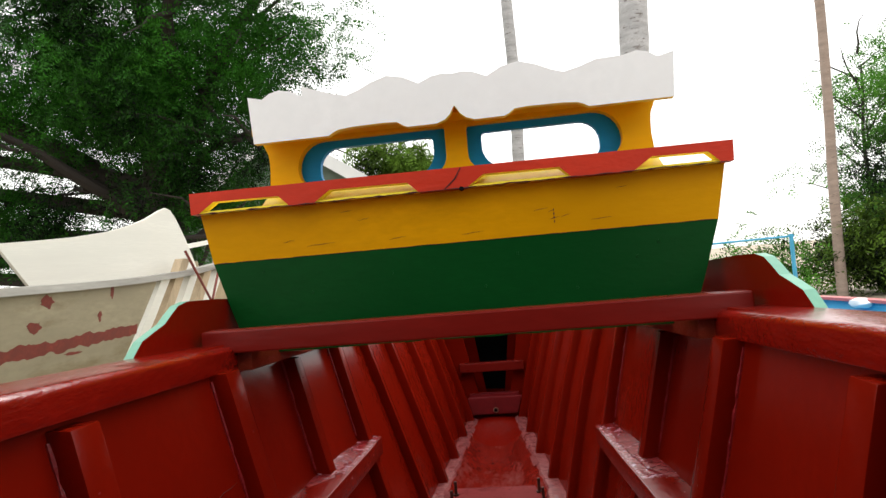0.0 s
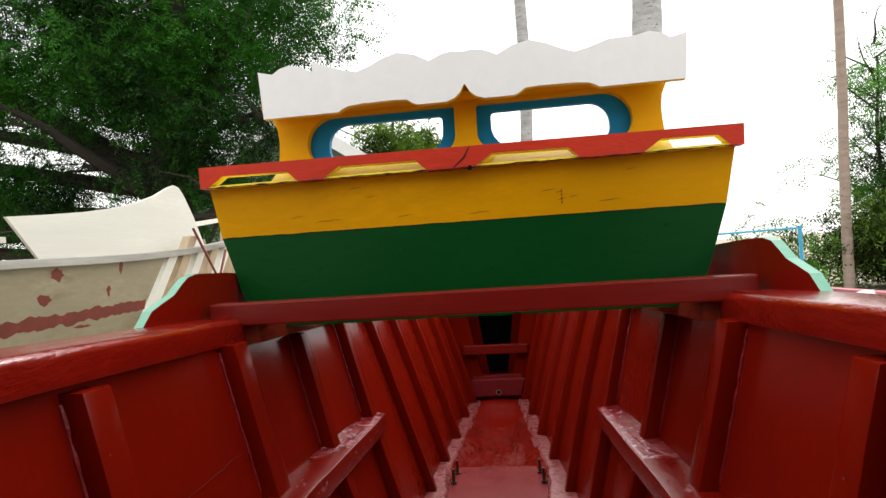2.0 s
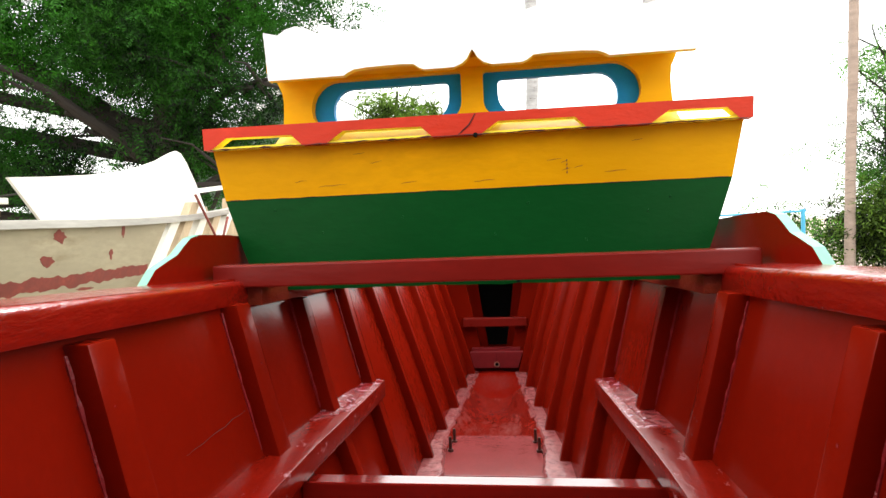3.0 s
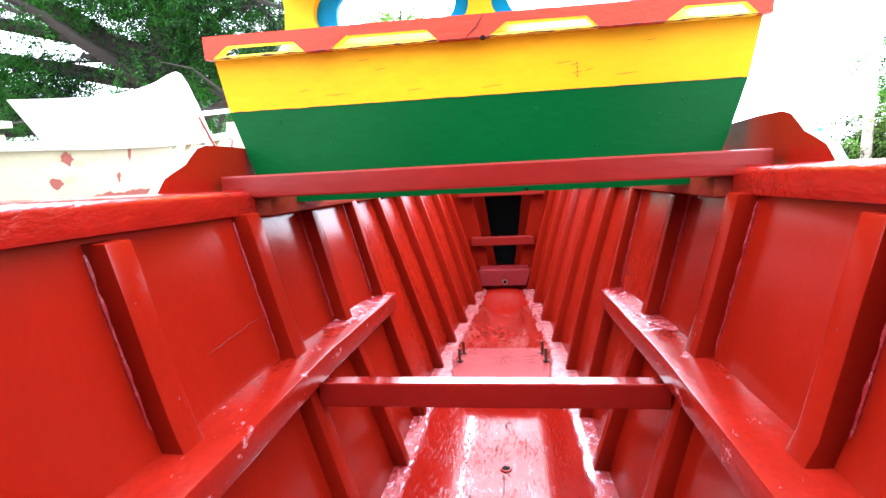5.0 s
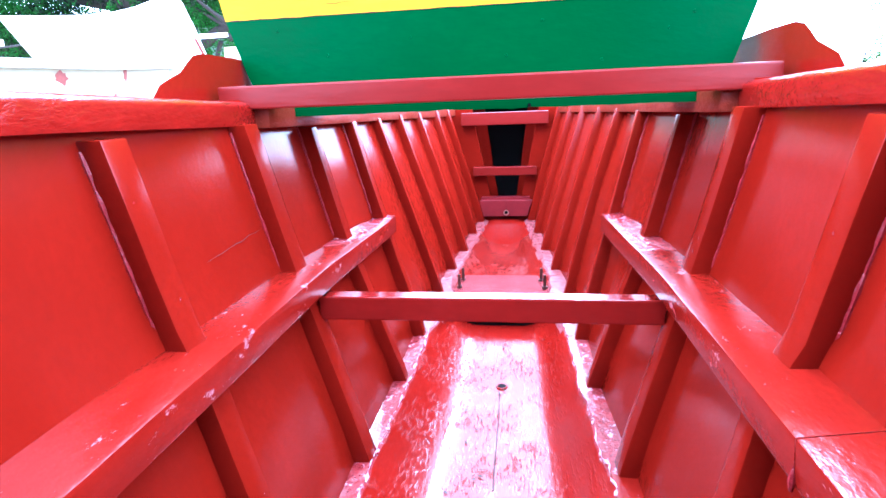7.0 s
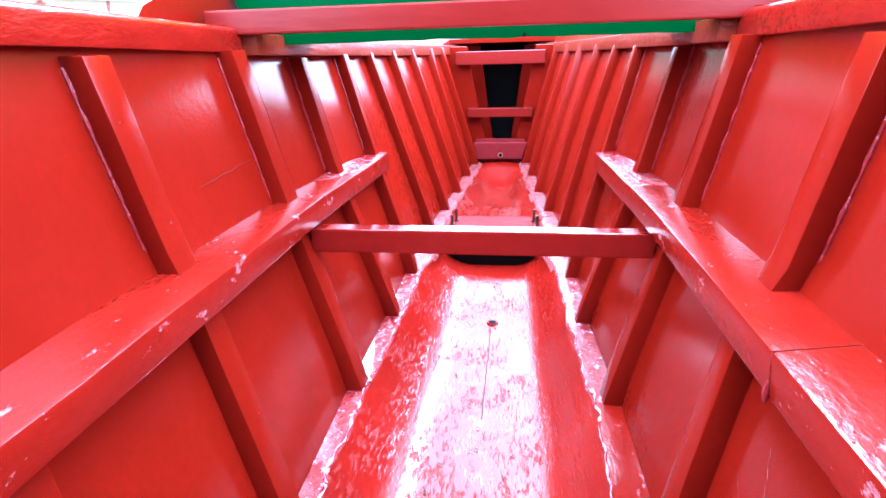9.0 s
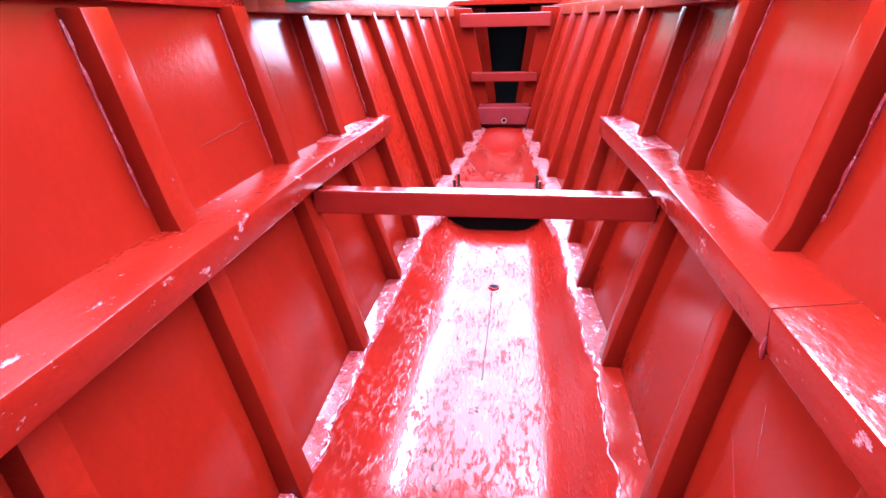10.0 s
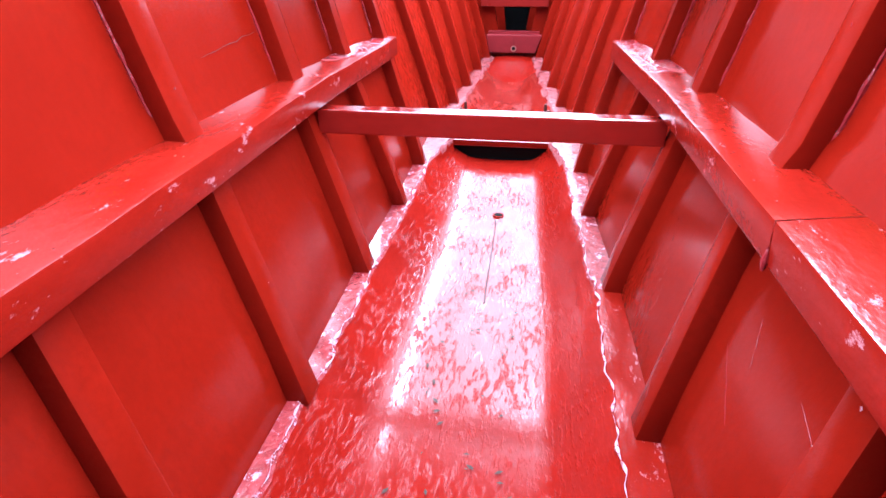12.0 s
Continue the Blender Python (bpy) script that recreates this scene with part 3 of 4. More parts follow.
# black block that paints the shade of the opening under the plate
part("trough_shade_block", box((mid(2.25) - 0.19, 2.245, 0.14), (mid(2.25) + 0.19, 2.262, 0.2245)), SHADE_BLACK, boat, "black block standing for the shaded opening under the floor plate")

# bow frame: lower board with drain plug, two rungs, side posts
yb = 3.31
bm = plate([(mid(yb) - 0.126, 0.366), (mid(yb) + 0.112, 0.366), (mid(yb) + 0.140, 0.450), (mid(yb) - 0.136, 0.450)], yb - 0.03, yb)
low_board = part("lower_board", bm, FADED, boat, "low bulkhead board", bevel=0.003)
part("ledge_strip", box((mid(yb) - 0.13, yb - 0.002, 0.448), (mid(yb) + 0.125, yb + 0.05, 0.462)), FADED, boat)
bm = tube([(mid(yb) + 0.002, yb - 0.034, 0.386), (mid(yb) + 0.002, yb - 0.028, 0.386)], [0.015, 0.014], 12)
part("drain_fitting", bm, BRASS, low_board, "small metal drain fitting")
# black plug stands for the dark inside of the fitting
part("drain_hole", tube([(mid(yb) + 0.002, yb - 0.0365, 0.387), (mid(yb) + 0.002, yb - 0.03, 0.387)], [0.009, 0.009], 10), BLACK, low_board)
part("stain_streak", tube([(mid(yb) + 0.001, yb - 0.0301, 0.442), (mid(yb) + 0.003, yb - 0.0301, 0.404)], [0.0006, 0.0012], 5), CRACK, low_board)
part("rung", box((mid(3.3) - 0.170, 3.305, 0.580), (mid(3.3) + 0.162, 3.348, 0.624)), RED_DULL, boat, bevel=0.003)
part("bow_beam", box((mid(3.3) - 0.226, 3.30, 0.842), (mid(3.3) + 0.220, 3.345, 0.905)), RED_DULL, boat, bevel=0.003)
for s in (-1, 1):
    for y0, d in ((3.35, 0.0), (3.62, 0.028)):
        rings = []
        for z in np.linspace(0.37, 0.93, 7):
            a = float(np.interp(z, (0.37, 0.45, 0.60, 0.85, 0.95), (0.064, 0.080, 0.112, 0.160, 0.178) if d == 0 else (0.046, 0.058, 0.080, 0.112, 0.124)))
            b = max(a + 0.02, rib_half(y0, z, s) + RIB - 0.002)
            c = mid(y0)
            rings.append([(c + s * a, y0, z), (c + s * a, y0 + 0.04, z), (c + s * b, y0 + 0.04, z), (c + s * b, y0, z)])
        part("bow_post", loft(rings), RED, boat, bevel=0.003)
# black board added behind the posts to paint the bow's deep shade
part("bow_shade_board", plate([(mid(3.8) - 0.08, 0.36), (mid(3.8) + 0.08, 0.36), (mid(3.8) + 0.17, 0.94), (mid(3.8) - 0.17, 0.94)], 3.78, 3.8), SHADE_BLACK, boat, "added black board standing for the deep shade in the bow")
# closed bow deck and stem
rings = []
for y in np.linspace(3.44, STEM, 8):
    a = top_half(y) + 0.05
    rings.append([(mid(y) - a, y, 0.945), (mid(y) + a, y, 0.945), (mid(y) + a, y, 0.965), (mid(y) - a, y, 0.965)])
part("foredeck", loft(rings), RED_PLANK, boat)
part("stem_post", loft([[(mid(4.1) - 0.10, 4.0 + k, z), (mid(4.1) + 0.10, 4.0 + k, z), (mid(4.1) + 0.03, 4.25 + k, z), (mid(4.1) - 0.03, 4.25 + k, z)] for z, k in ((0.1, -0.1), (0.6, 0.05), (1.25, 0.2))]), RED, boat)
bm = loft([[(mid(y) - port_chine(y) - 0.04, y, chine_z(y) - 0.1), (mid(y) + star_chine(y) + 0.04, y, chine_z(y) - 0.1), (mid(y) + star_chine(y) + 0.04, y, chine_z(y) - 0.005), (mid(y) - port_chine(y) - 0.04, y, chine_z(y) - 0.005)] for y in np.linspace(3.3, 4.15, 6)])
part("keel_fore", bm, RED, boat)

# split in a plank between the ribs
pts = []
for k in range(9):
    y = 1.20 + 0.21 * k / 8
    z = 0.718 + 0.014 * k / 8 + 0.004 * noise.noise((k * 0.9, 4, 0))
    pts.append((mid(y) - rib_half(y, z) - RIB + 0.0005, y, z))
part("plank_split", tube(pts, [0.0002, 0.0004, 0.0006, 0.0004, 0.0007, 0.0005, 0.0006, 0.0004, 0.0002], 5), CRACK, boat)

# drain hole, crack and litter in the trough
zt = chine_z(1.886) - trough_depth(1.886) - 0.006
part("drain_rim", tube([(0.084, 1.886, zt - 0.004), (0.084, 1.886, zt + 0.0025)], [0.020, 0.017], 14), RED_LOG, boat)
# black disc paints the unlit inside of the hole
part("drain_opening", tube([(0.084, 1.886, zt - 0.003), (0.084, 1.886, zt + 0.003)], [0.0125, 0.0125], 12), BLACK, boat, "small black disc standing for the unlit drain hole")
rings = []
for y in np.linspace(1.45, 1.86, 20):
    x = mid(y) + 0.012 + 0.006 * noise.noise((y * 3, 0, 0))
    z = chine_z(y) - trough_depth(y) - 0.004
    w = 0.0014 + 0.0012 * noise.noise((y * 11, 3, 0))
    rings.append([(x - w, y, z - 0.003), (x + w, y, z - 0.003), (x + w, y, z + 0.001), (x - w, y, z + 0.001)])
part("crack", loft(rings), CRACK, boat, "thin dark crack along the trough")

# ---- painted bulkhead, rail, windscreen and fascia on the boat ----
CX = 0.053
WC = 0.068


def wobble(a, b, n, amp, seed):
    """Points between two corners of an outline with a slightly ragged edge."""
    return [(a[0] + (b[0] - a[0]) * k / n, a[1] + (b[1] - a[1]) * k / n + (amp * noise.noise((k * 1.7, seed, 0)) if 0 < k < n else 0)) for k in range(n)]


YG = 1.188


def panel_half(z):
    return float(np.interp(z, [0.955, 1.03, 1.187, 1.312], [0.519, 0.549, 0.600, 0.626]))


low = wobble((CX - panel_half(0.957), 0.962), (CX + panel_half(0.957), 0.962), 26, 0.006, 5)
right = [(CX + panel_half(z), z) for z in (0.962, 1.0, 1.06, 1.12)]
left = [(CX - panel_half(z), z) for z in (1.12, 1.06, 1.0)]
bm = plate(low + right + [(CX + panel_half(YG), YG), (CX - panel_half(YG), YG)] + left, 1.640, 1.664)
panel = part("bulkhead", bm, GREEN, boat, "wide bulkhead board, green below and yellow above")
bm = plate([(CX - panel_half(YG), YG), (CX + panel_half(YG), YG), (CX + panel_half(1.25), 1.25), (CX + panel_half(1.312), 1.312), (CX - panel_half(1.312), 1.312), (CX - panel_half(1.25), 1.25)], 1.640, 1.664)
part("yellow_band", bm, YELLOW, panel, "weathered yellow upper band with cracks")
# fine cracks and a knot in the yellow band
for x, z, w in ((0.262, 1.245, 0.035), (0.292, 1.222, 0.022), (0.318, 1.226, 0.020), (0.285, 1.239, 0.012), (-0.16, 1.262, 0.03), (-0.35, 1.225, 0.03), (0.10, 1.205, 0.05), (-0.08, 1.21, 0.04), (-0.2, 1.285, 0.03), (0.45, 1.28, 0.025), (-0.27, 1.212, 0.07), (0.4, 1.212, 0.05)):
    pts = [(x + w * (k / 4 - 0.5), 1.6395, z + 0.003 * noise.noise((x * 9, k * 1.3, 0)) + 0.004 * k / 4) for k in range(5)]
    part("paint_crack", tube(pts, [0.0002, 0.0005, 0.0006, 0.0004, 0.0002], 5), CRACK, panel)
for k in range(4):
    part("paint_crack", tube([(0.291, 1.6395, 1.214 + 0.009 * k), (0.292, 1.639, 1.219 + 0.009 * k)], [0.0015, 0.0011], 5), CRACK, panel)
for x, z in ((-0.3, 1.10), (0.12, 1.08), (0.33, 1.06), (0.47, 1.12), (-0.1, 1.13), (0.2, 1.15), (0.52, 1.15), (-0.42, 1.16)):
    part("nail_head", tube([(x, 1.641, z), (x, 1.6382, z)], [0.0035, 0.003], 7), GREEN, panel)

pts = [(CX - panel_half(YG) + 0.01 + (2 * panel_half(YG) - 0.02) * k / 60, 1.6395, YG + 0.0015 * noise.noise((k * 0.4, 2, 6))) for k in range(61)]
part("colour_seam", tube(pts, [max(0.0003, 0.0007 + 0.0012 * noise.noise((k * 0.6, 1, 4))) for k in range(61)], 5), CRACK, panel)

part("nail", tube([(0.171, 1.641, 0.968), (0.171, 1.634, 0.968)], [0.0045, 0.004], 8), BLACK, panel, "dark nail in the lower edge")

# shallow console box behind the bulkhead: floor, sides and back
YB = 1.81
part("console_floor", plate([(CX - 0.49, 0.966), (CX + 0.49, 0.966), (CX + 0.49, 0.984), (CX - 0.49, 0.984)], 1.665, YB - 0.02), GREEN, panel)
for s in (-1, 1):
    rings = []
    for z in (0.985, 1.06, YG, 1.30):
        rings.append([(CX + s * (panel_half(z) - 0.004), 1.665, z), (CX + s * (panel_half(z) - 0.03), YB - 0.02, z), (CX + s * (panel_half(z) - 0.05), YB - 0.02, z), (CX + s * (panel_half(z) - 0.024), 1.665, z)])
    part("console_side", loft(rings), GREEN, panel)
part("console_back", plate([(CX - 0.49, 0.966), (CX + 0.49, 0.966), (CX + panel_half(1.3) - 0.03, 1.30), (CX - panel_half(1.3) + 0.03, 1.30)], YB - 0.02, YB), GREEN, panel)

# red rail with four long notches
z0, z1, zn = 1.311, 1.361, 1.338
NOTCH = ((-0.560, -0.330), (-0.268, -0.015), (0.098, 0.336), (0.474, 0.660))
outl = [(CX - 0.634, z1 + 0.002), (CX - 0.632, z0)]
for a, b in NOTCH:
    outl += [(a, z0), (a + 0.040, zn), (b - 0.026, zn - 0.002), (b, z0)]
outl += [(CX + 0.634, z0), (CX + 0.636, z1 - 0.004)]
bm = plate(outl, 1.606, 1.634, edge_mat=lambda p: 1 if z0 + 0.002 < p.z < zn + 0.002 and abs(p.x - CX) < 0.63 else 0)
rail = part("rail", bm, [RAIL_RED, PALE_YELLOW], boat, "orange-red rail board with notched yellow cut-outs")
part("rail_sill", plate([(CX - 0.628, 1.3125), (CX + 0.63, 1.3125), (CX + 0.63, 1.317), (CX - 0.628, 1.317)], 1.612, 1.70), PALE_YELLOW, boat)
part("rail_backing", loft([[(x, 1.637, 1.3175), (x, 1.637, 1.321), (x, 1.684, 1.352), (x, 1.684, 1.3175)] for x in (WC - 0.478, WC + 0.478)]), PALE_YELLOW, boat, "bright yellow board behind the rail")
part("joint", tube([(0.046, 1.6055, 1.312), (0.072, 1.605, 1.334), (0.086, 1.6055, 1.358)], [0.0014, 0.002, 0.0012], 5), CRACK, rail, "diagonal joint in the rail")
pts = [(CX - 0.615 + 1.235 * k / 90, 1.6045, 1.3105 + 0.002 * noise.noise((k * 0.37, 3, 1))) for k in range(91)]
part("ragged_seam", tube(pts, [max(0.0004, 0.0012 + 0.003 * noise.noise((k * 0.53, 8, 2))) for k in range(91)], 5), CRACK, rail, "ragged dark seam under the rail")
part("nail", tube([(0.085, 1.607, 1.309), (0.085, 1.600, 1.309)], [0.006, 0.005], 8), BLACK, rail)

# windscreen board with two rounded openings


def rounded(x0, x1, z0_, z1_, radii, n=7):
    """Rounded outline; radii for lower left, lower right, upper right, upper left."""
    out = []
    for (cx, cz, r, a0) in ((x0, z0_, radii[0], 180), (x1, z0_, radii[1], 270), (x1, z1_, radii[2], 0), (x0, z1_, radii[3], 90)):
        ox, oz = (cx + r if cx == x0 else cx - r), (cz + r if cz == z0_ else cz - r)
        for k in range(n):
            a = radians(a0 + 90 * k / (n - 1))
            out.append((ox + r * math.cos(a), oz + r * math.sin(a)))
    return out


yw = 1.700
sides_ = [(z, float(np.interp(z, [1.315, 1.36, 1.42, 1.46, 1.48, 1.54], [0.482, 0.476, 0.470, 0.474, 0.486, 0.492]))) for z in (1.315, 1.34, 1.37, 1.40, 1.43, 1.455, 1.47, 1.485, 1.54)]
outer = [(WC + h, z) for z, h in sides_] + [(WC - h, z) for z, h in reversed(sides_)]
wl_ = rounded(-0.330, 0.049, 1.362, 1.479, (0.045, 0.045, 0.008, 0.068))
wr_ = rounded(0.102, 0.473, 1.362, 1.477, (0.045, 0.045, 0.068, 0.008))
screen = part("windscreen", plate(outer, yw - 0.012, yw + 0.012, [wl_, wr_]), SCREEN_YELLOW, boat, "yellow windscreen board with two rounded openings")
outer2 = [(WC - 0.44, 1.32), (WC + 0.44, 1.32), (WC + 0.44, 1.52), (WC - 0.44, 1.52)]
il = rounded(-0.280, 0.016, 1.368, 1.461, (0.03, 0.055, 0.012, 0.05))
ir = rounded(0.137, 0.424, 1.368, 1.459, (0.055, 0.03, 0.05, 0.010))
part("window_lining", plate(outer2, yw + 0.013, yw + 0.030, [il, ir]), BLUE, screen, "blue lining board inside the windows")
part("soffit", box((WC - 0.478, 1.608, 1.487), (WC + 0.478, yw - 0.013, 1.507)), SCREEN_YELLOW, screen)

# white scalloped fascia
TOPS = ((0.0, 0.0), (0.018, -0.004), (0.036, -0.008), (0.055, 0.004), (0.08, 0.010), (0.11, 0.003), (0.136, -0.010), (0.137, 0.014), (0.17, 0.001), (0.21, -0.012), (0.245, -0.020),
        (0.275, -0.010), (0.305, 0.004), (0.345, 0.016), (0.385, 0.008), (0.42, -0.010), (0.45, 0.003), (0.475, 0.007), (0.50, 0.004))
LOWS = ((0.0, 0.0), (0.19, 0.0), (0.20, 0.006), (0.215, 0.012), (0.25, 0.015), (0.33, 0.016), (0.36, 0.014), (0.375, 0.004), (0.385, 0.0), (0.455, 0.0), (0.475, 0.007), (0.488, 0.018), (0.495, 0.03), (0.5, 0.037))
fx0, fw = CX + 0.033 - 0.492, 0.984
tops = list(TOPS) + [(1 - u, h) for u, h in reversed(TOPS[:-1]) if u not in (0.136, 0.137)]
lows = list(LOWS) + [(1 - u, h) for u, h in reversed(LOWS[:-1])]
outl = [(fx0 + fw * u + 0.008 * (1 - 2 * u), 1.462 + h) for u, h in lows] + [(fx0 + fw * u, 1.575 - 0.012 * u + h) for u, h in reversed(tops)]
bm = plate(outl, 1.588, 1.607, edge_mat=lambda p: 1 if p.z < 1.52 and fx0 + 0.012 < p.x < fx0 + fw - 0.012 else 0)
part("fascia", bm, [WHITE, PALE_YELLOW], boat, "white scalloped fascia board with a yellow lower edge")

# ---- unfinished boat alongside ----
hull2 = thing("unfinished_boat", (-2.15, 2.6, 0), "unfinished beige wooden boat with bare frames and brushed red stripe", "boat")


def side_x(y, z):
    return -1.76 + 0.02 * (y - 2.4) - 0.10 * max(0, y - 3.2) ** 2 - 0.22 * (1.2 - z) * (0.6 + 0.4 * (1.2 - z))


def sheer2(y):
    return 1.185 + 0.02 * (y - 2.2) + 0.035 * max(0, y - 2.6) ** 2


rings = []
for y in np.arange(-0.6, 3.31, 0.05):
    zs = [GROUND - 0.02 + (sheer2(y) - GROUND + 0.02) * k / 12 for k in range(13)]
    # the planking ends along the first raked frame
    ys = [min(y, 3.22 + 0.55 * (z - 1.15) + 0.002 * (y - 3.22)) for z in zs]
    rings.append([(side_x(a, z), a, z) for a, z in zip(ys, zs)] + [(side_x(a, z) - 0.02, a, z) for a, z in zip(ys[::-1], zs[::-1])])
part("hull_side", loft(rings), BEIGE, hull2, "beige primed plank side", smooth=True)
rings = []
for y in np.arange(-0.6, 4.6, 0.15):
    zs = [0.05 + (sheer2(y) - 0.05) * k / 6 for k in range(7)]
    xo = lambda y, z: -2.6 + 0.16 * max(0, y - 2.6) ** 1.5 + 0.2 * (1.2 - z)
    rings.append([(xo(y, z), y, z) for z in zs] + [(xo(y, z) - 0.02, y, z) for z in reversed(zs)])
part("hull_side", loft(rings), BEIGE, hull2, smooth=True)
rings = []
for y in np.arange(-0.6, 4.3, 0.12):
    z = sheer2(y) + 0.004 * noise.noise((y * 3, 0, 0))
    x = side_x(y, 1.2)
    rings.append([(x + 0.022, y, z - 0.022), (x + 0.022, y, z + 0.014), (x - 0.045, y, z + 0.014), (x - 0.045, y, z - 0.022)])
part("gunwale", loft(rings), GREY_WOOD, hull2, "weathered grey gunwale strip", bevel=0.003)
part("gunwale", loft([[(x, y + 0.05, z - 0.02) for x, y, z in ((-1.80 - 0.1 * k, 3.25 + 0.5 * k, 1.36 + 0.06 * k), (-1.80 - 0.1 * k, 3.25 + 0.5 * k, 1.39 + 0.06 * k), (-1.83 - 0.1 * k, 3.25 + 0.5 * k, 1.39 + 0.06 * k), (-1.83 - 0.1 * k, 3.25 + 0.5 * k, 1.36 + 0.06 * k))] for k in (0.85, 1.2, 1.8, 2.4)]), PLY, hull2, "pale upper batten")
part("hull_bottom", loft([[(-2.40, y, GROUND - 0.01), (-2.02, y, GROUND - 0.01), (-2.02, y, 0.06), (-2.40, y, 0.06)] for y in (-0.6, 1.5, 4.4)]), BEIGE, hull2)
part("transom", plate([(-2.39, 0.0), (-2.02, 0.0), (-1.83, 1.13), (-2.61, 1.13)], -0.63, -0.59), BEIGE, hull2)
part("stem_post", loft([[(-2.12, 4.45 + k, z), (-1.96, 4.45 + k, z), (-1.98, 4.62 + k, z), (-2.10, 4.62 + k, z)] for z, k in ((GROUND, -0.1), (0.7, 0.0), (1.42, 0.12))]), RAW_WOOD, hull2)
# brushed stripe and blotches
rings = []
for y in np.arange(1.2, 3.12, 0.012):
    z = 0.927 + 0.032 * (y - 2.2) + 0.010 * noise.noise((y * 9, 0, 0))
    w = 0.027 + 0.014 * noise.noise((y * 19, 2, 0)) + 0.008 * noise.noise((y * 47, 5, 0))
    rings.append([(side_x(y, z + w) + 0.0005, y, z + w), (side_x(y, z) + 0.0012, y, z), (side_x(y, z - w) + 0.0005, y, z - w), (side_x(y, z) - 0.004, y, z)])
part("brushed_stripe", loft(rings), BARN_RED, hull2, "ragged dark red brushed stripe", smooth=True)
for y, z, ry, rz in ((2.455, 1.036, 0.034, 0.022), (2.52, 1.135, 0.036, 0.024), (2.90, 1.155, 0.012, 0.03), (2.83, 1.05, 0.012, 0.024), (2.68, 0.895, 0.05, 0.007), (2.28, 0.84, 0.03, 0.012)):
    pts = [(side_x(y, z) + 0.002, y + ry * math.cos(a) * (1 + 0.8 * noise.noise((a * 1.6, y * 9, z))), z + rz * math.sin(a) * (1 + 0.8 * noise.noise((a * 1.9, z * 9, y)))) for a in np.linspace(0, 2 * math.pi, 26)[:-1]]
    pts = [(side_x(b, c_) + 0.0009, b, c_) for _, b, c_ in pts]
    part("paint_blotch", loft([pts, [(x - 0.005, b, c_) for x, b, c_ in pts]]), BARN_RED, hull2)
# bare frames at the open end
for y0, dx, m_ in ((3.30, 0.0, PLY), (3.44, 0.0, RAW_WOOD), (3.60, 0.0, PLY), (3.78, 0.0, RAW_WOOD), (3.95, 0.0, PLY)):
    rings = []
    for z in np.linspace(0.1, sheer2(y0) + (0.09 if y0 == 3.44 else 0.0), 6):
        y = y0 + 0.55 * (z - 1.15)
        x = side_x(min(y, 3.9), z)
        rings.append([(x, y - 0.04, z), (x, y + 0.04, z), (x - 0.05, y + 0.04, z), (x - 0.05, y - 0.04, z)])
    part("frame_timber", loft(rings), m_, hull2)
for a, b in (((-1.73, 3.52, 1.37), (-1.67, 3.68, 1.05)), ((-1.69, 3.82, 1.24), (-1.67, 3.69, 1.07))):
    part("brace", tube([a, b], [0.008, 0.007], 6), BARN_RED, hull2, "thin reddish stick")
# curved plywood bow board
pl = [(2.69, 1.423), (2.824, 1.21), (3.79, 1.23), (3.775, 1.29), (3.71, 1.46), (3.65, 1.585), (3.615, 1.635), (3.584, 1.647), (3.54, 1.628), (3.45, 1.574), (3.35, 1.532), (3.22, 1.492), (3.05, 1.461), (2.85, 1.438)]
bm = plate(pl, 0, 1)
for v in bm.verts:
    y, back_ = v.co.x, v.co.y
    v.co = Vector((-2.17 + 0.326 * (y - 2.68) - 0.016 * back_, y, v.co.z))
part("bow_plank", bm, PLY, hull2, "large curved pale plywood bow plank")
for k, (x, z, m_) in enumerate(((-2.35, 1.31, PLY), (-2.42, 1.25, RAW_WOOD))):
    part("loose_plank", box((x - 0.05, -0.4, z), (x + 0.05, 2.82 + 0.02 * k, z + 0.03)), m_, hull2)

# ---- boat beyond the other side: only its rim shows ----
hull3 = thing("blue_boat", (2.3, 3.0, 0), "blue boat with a faded red rim", "boat")


def loop3(y):
    return 0.5 * math.sqrt(max(0.02, 1 - ((y - 2.6) / 3.4) ** 2))


for s in (-1, 1):
    rings = []
    for y in np.arange(-0.6, 5.9, 0.2):
        w = loop3(y)
        rings.append([(2.45 + s * (w * 0.55), y, 0.0), (2.45 + s * w, y, 0.62), (2.45 + s * (w + 0.02), y, 0.62), (2.45 + s * (w * 0.55 + 0.02), y, 0.0)])
    part("hull_side", loft(rings), BLUE_PIPE, hull3, smooth=True)
    rings = []
    for y in np.arange(-0.6, 5.9, 0.2):
        w = loop3(y)
        rings.append([(2.45 + s * (w - 0.04), y, 0.615), (2.45 + s * (w - 0.04), y, 0.638), (2.45 + s * (w + 0.06), y, 0.638), (2.45 + s * (w + 0.06), y, 0.615)])
    part("rim", loft(rings), PINK if s > 0 else BLUE_PIPE, hull3, smooth=True)
rings = []
for y in np.arange(-0.6, 5.9, 0.2):
    w = loop3(y) * 0.55 + 0.02
    rings.append([(2.45 - w, y, GROUND - 0.01), (2.45 + w, y, GROUND - 0.01), (2.45 + w, y, 0.02), (2.45 - w, y, 0.02)])
part("hull_bottom", loft(rings), BLUE_PIPE, hull3)
for y in (-0.62, 5.84):
    w = loop3(y)
    part("end_post", plate([(2.45 - w * 0.55 - 0.02, 0.0), (2.45 + w * 0.55 + 0.02, 0.0), (2.45 + w + 0.03, 0.63), (2.45 - w - 0.03, 0.63)], y - 0.02, y + 0.03), BLUE_PIPE, hull3)
bm = bmesh.new()
bmesh.ops.create_icosphere(bm, subdivisions=2, radius=0.06)
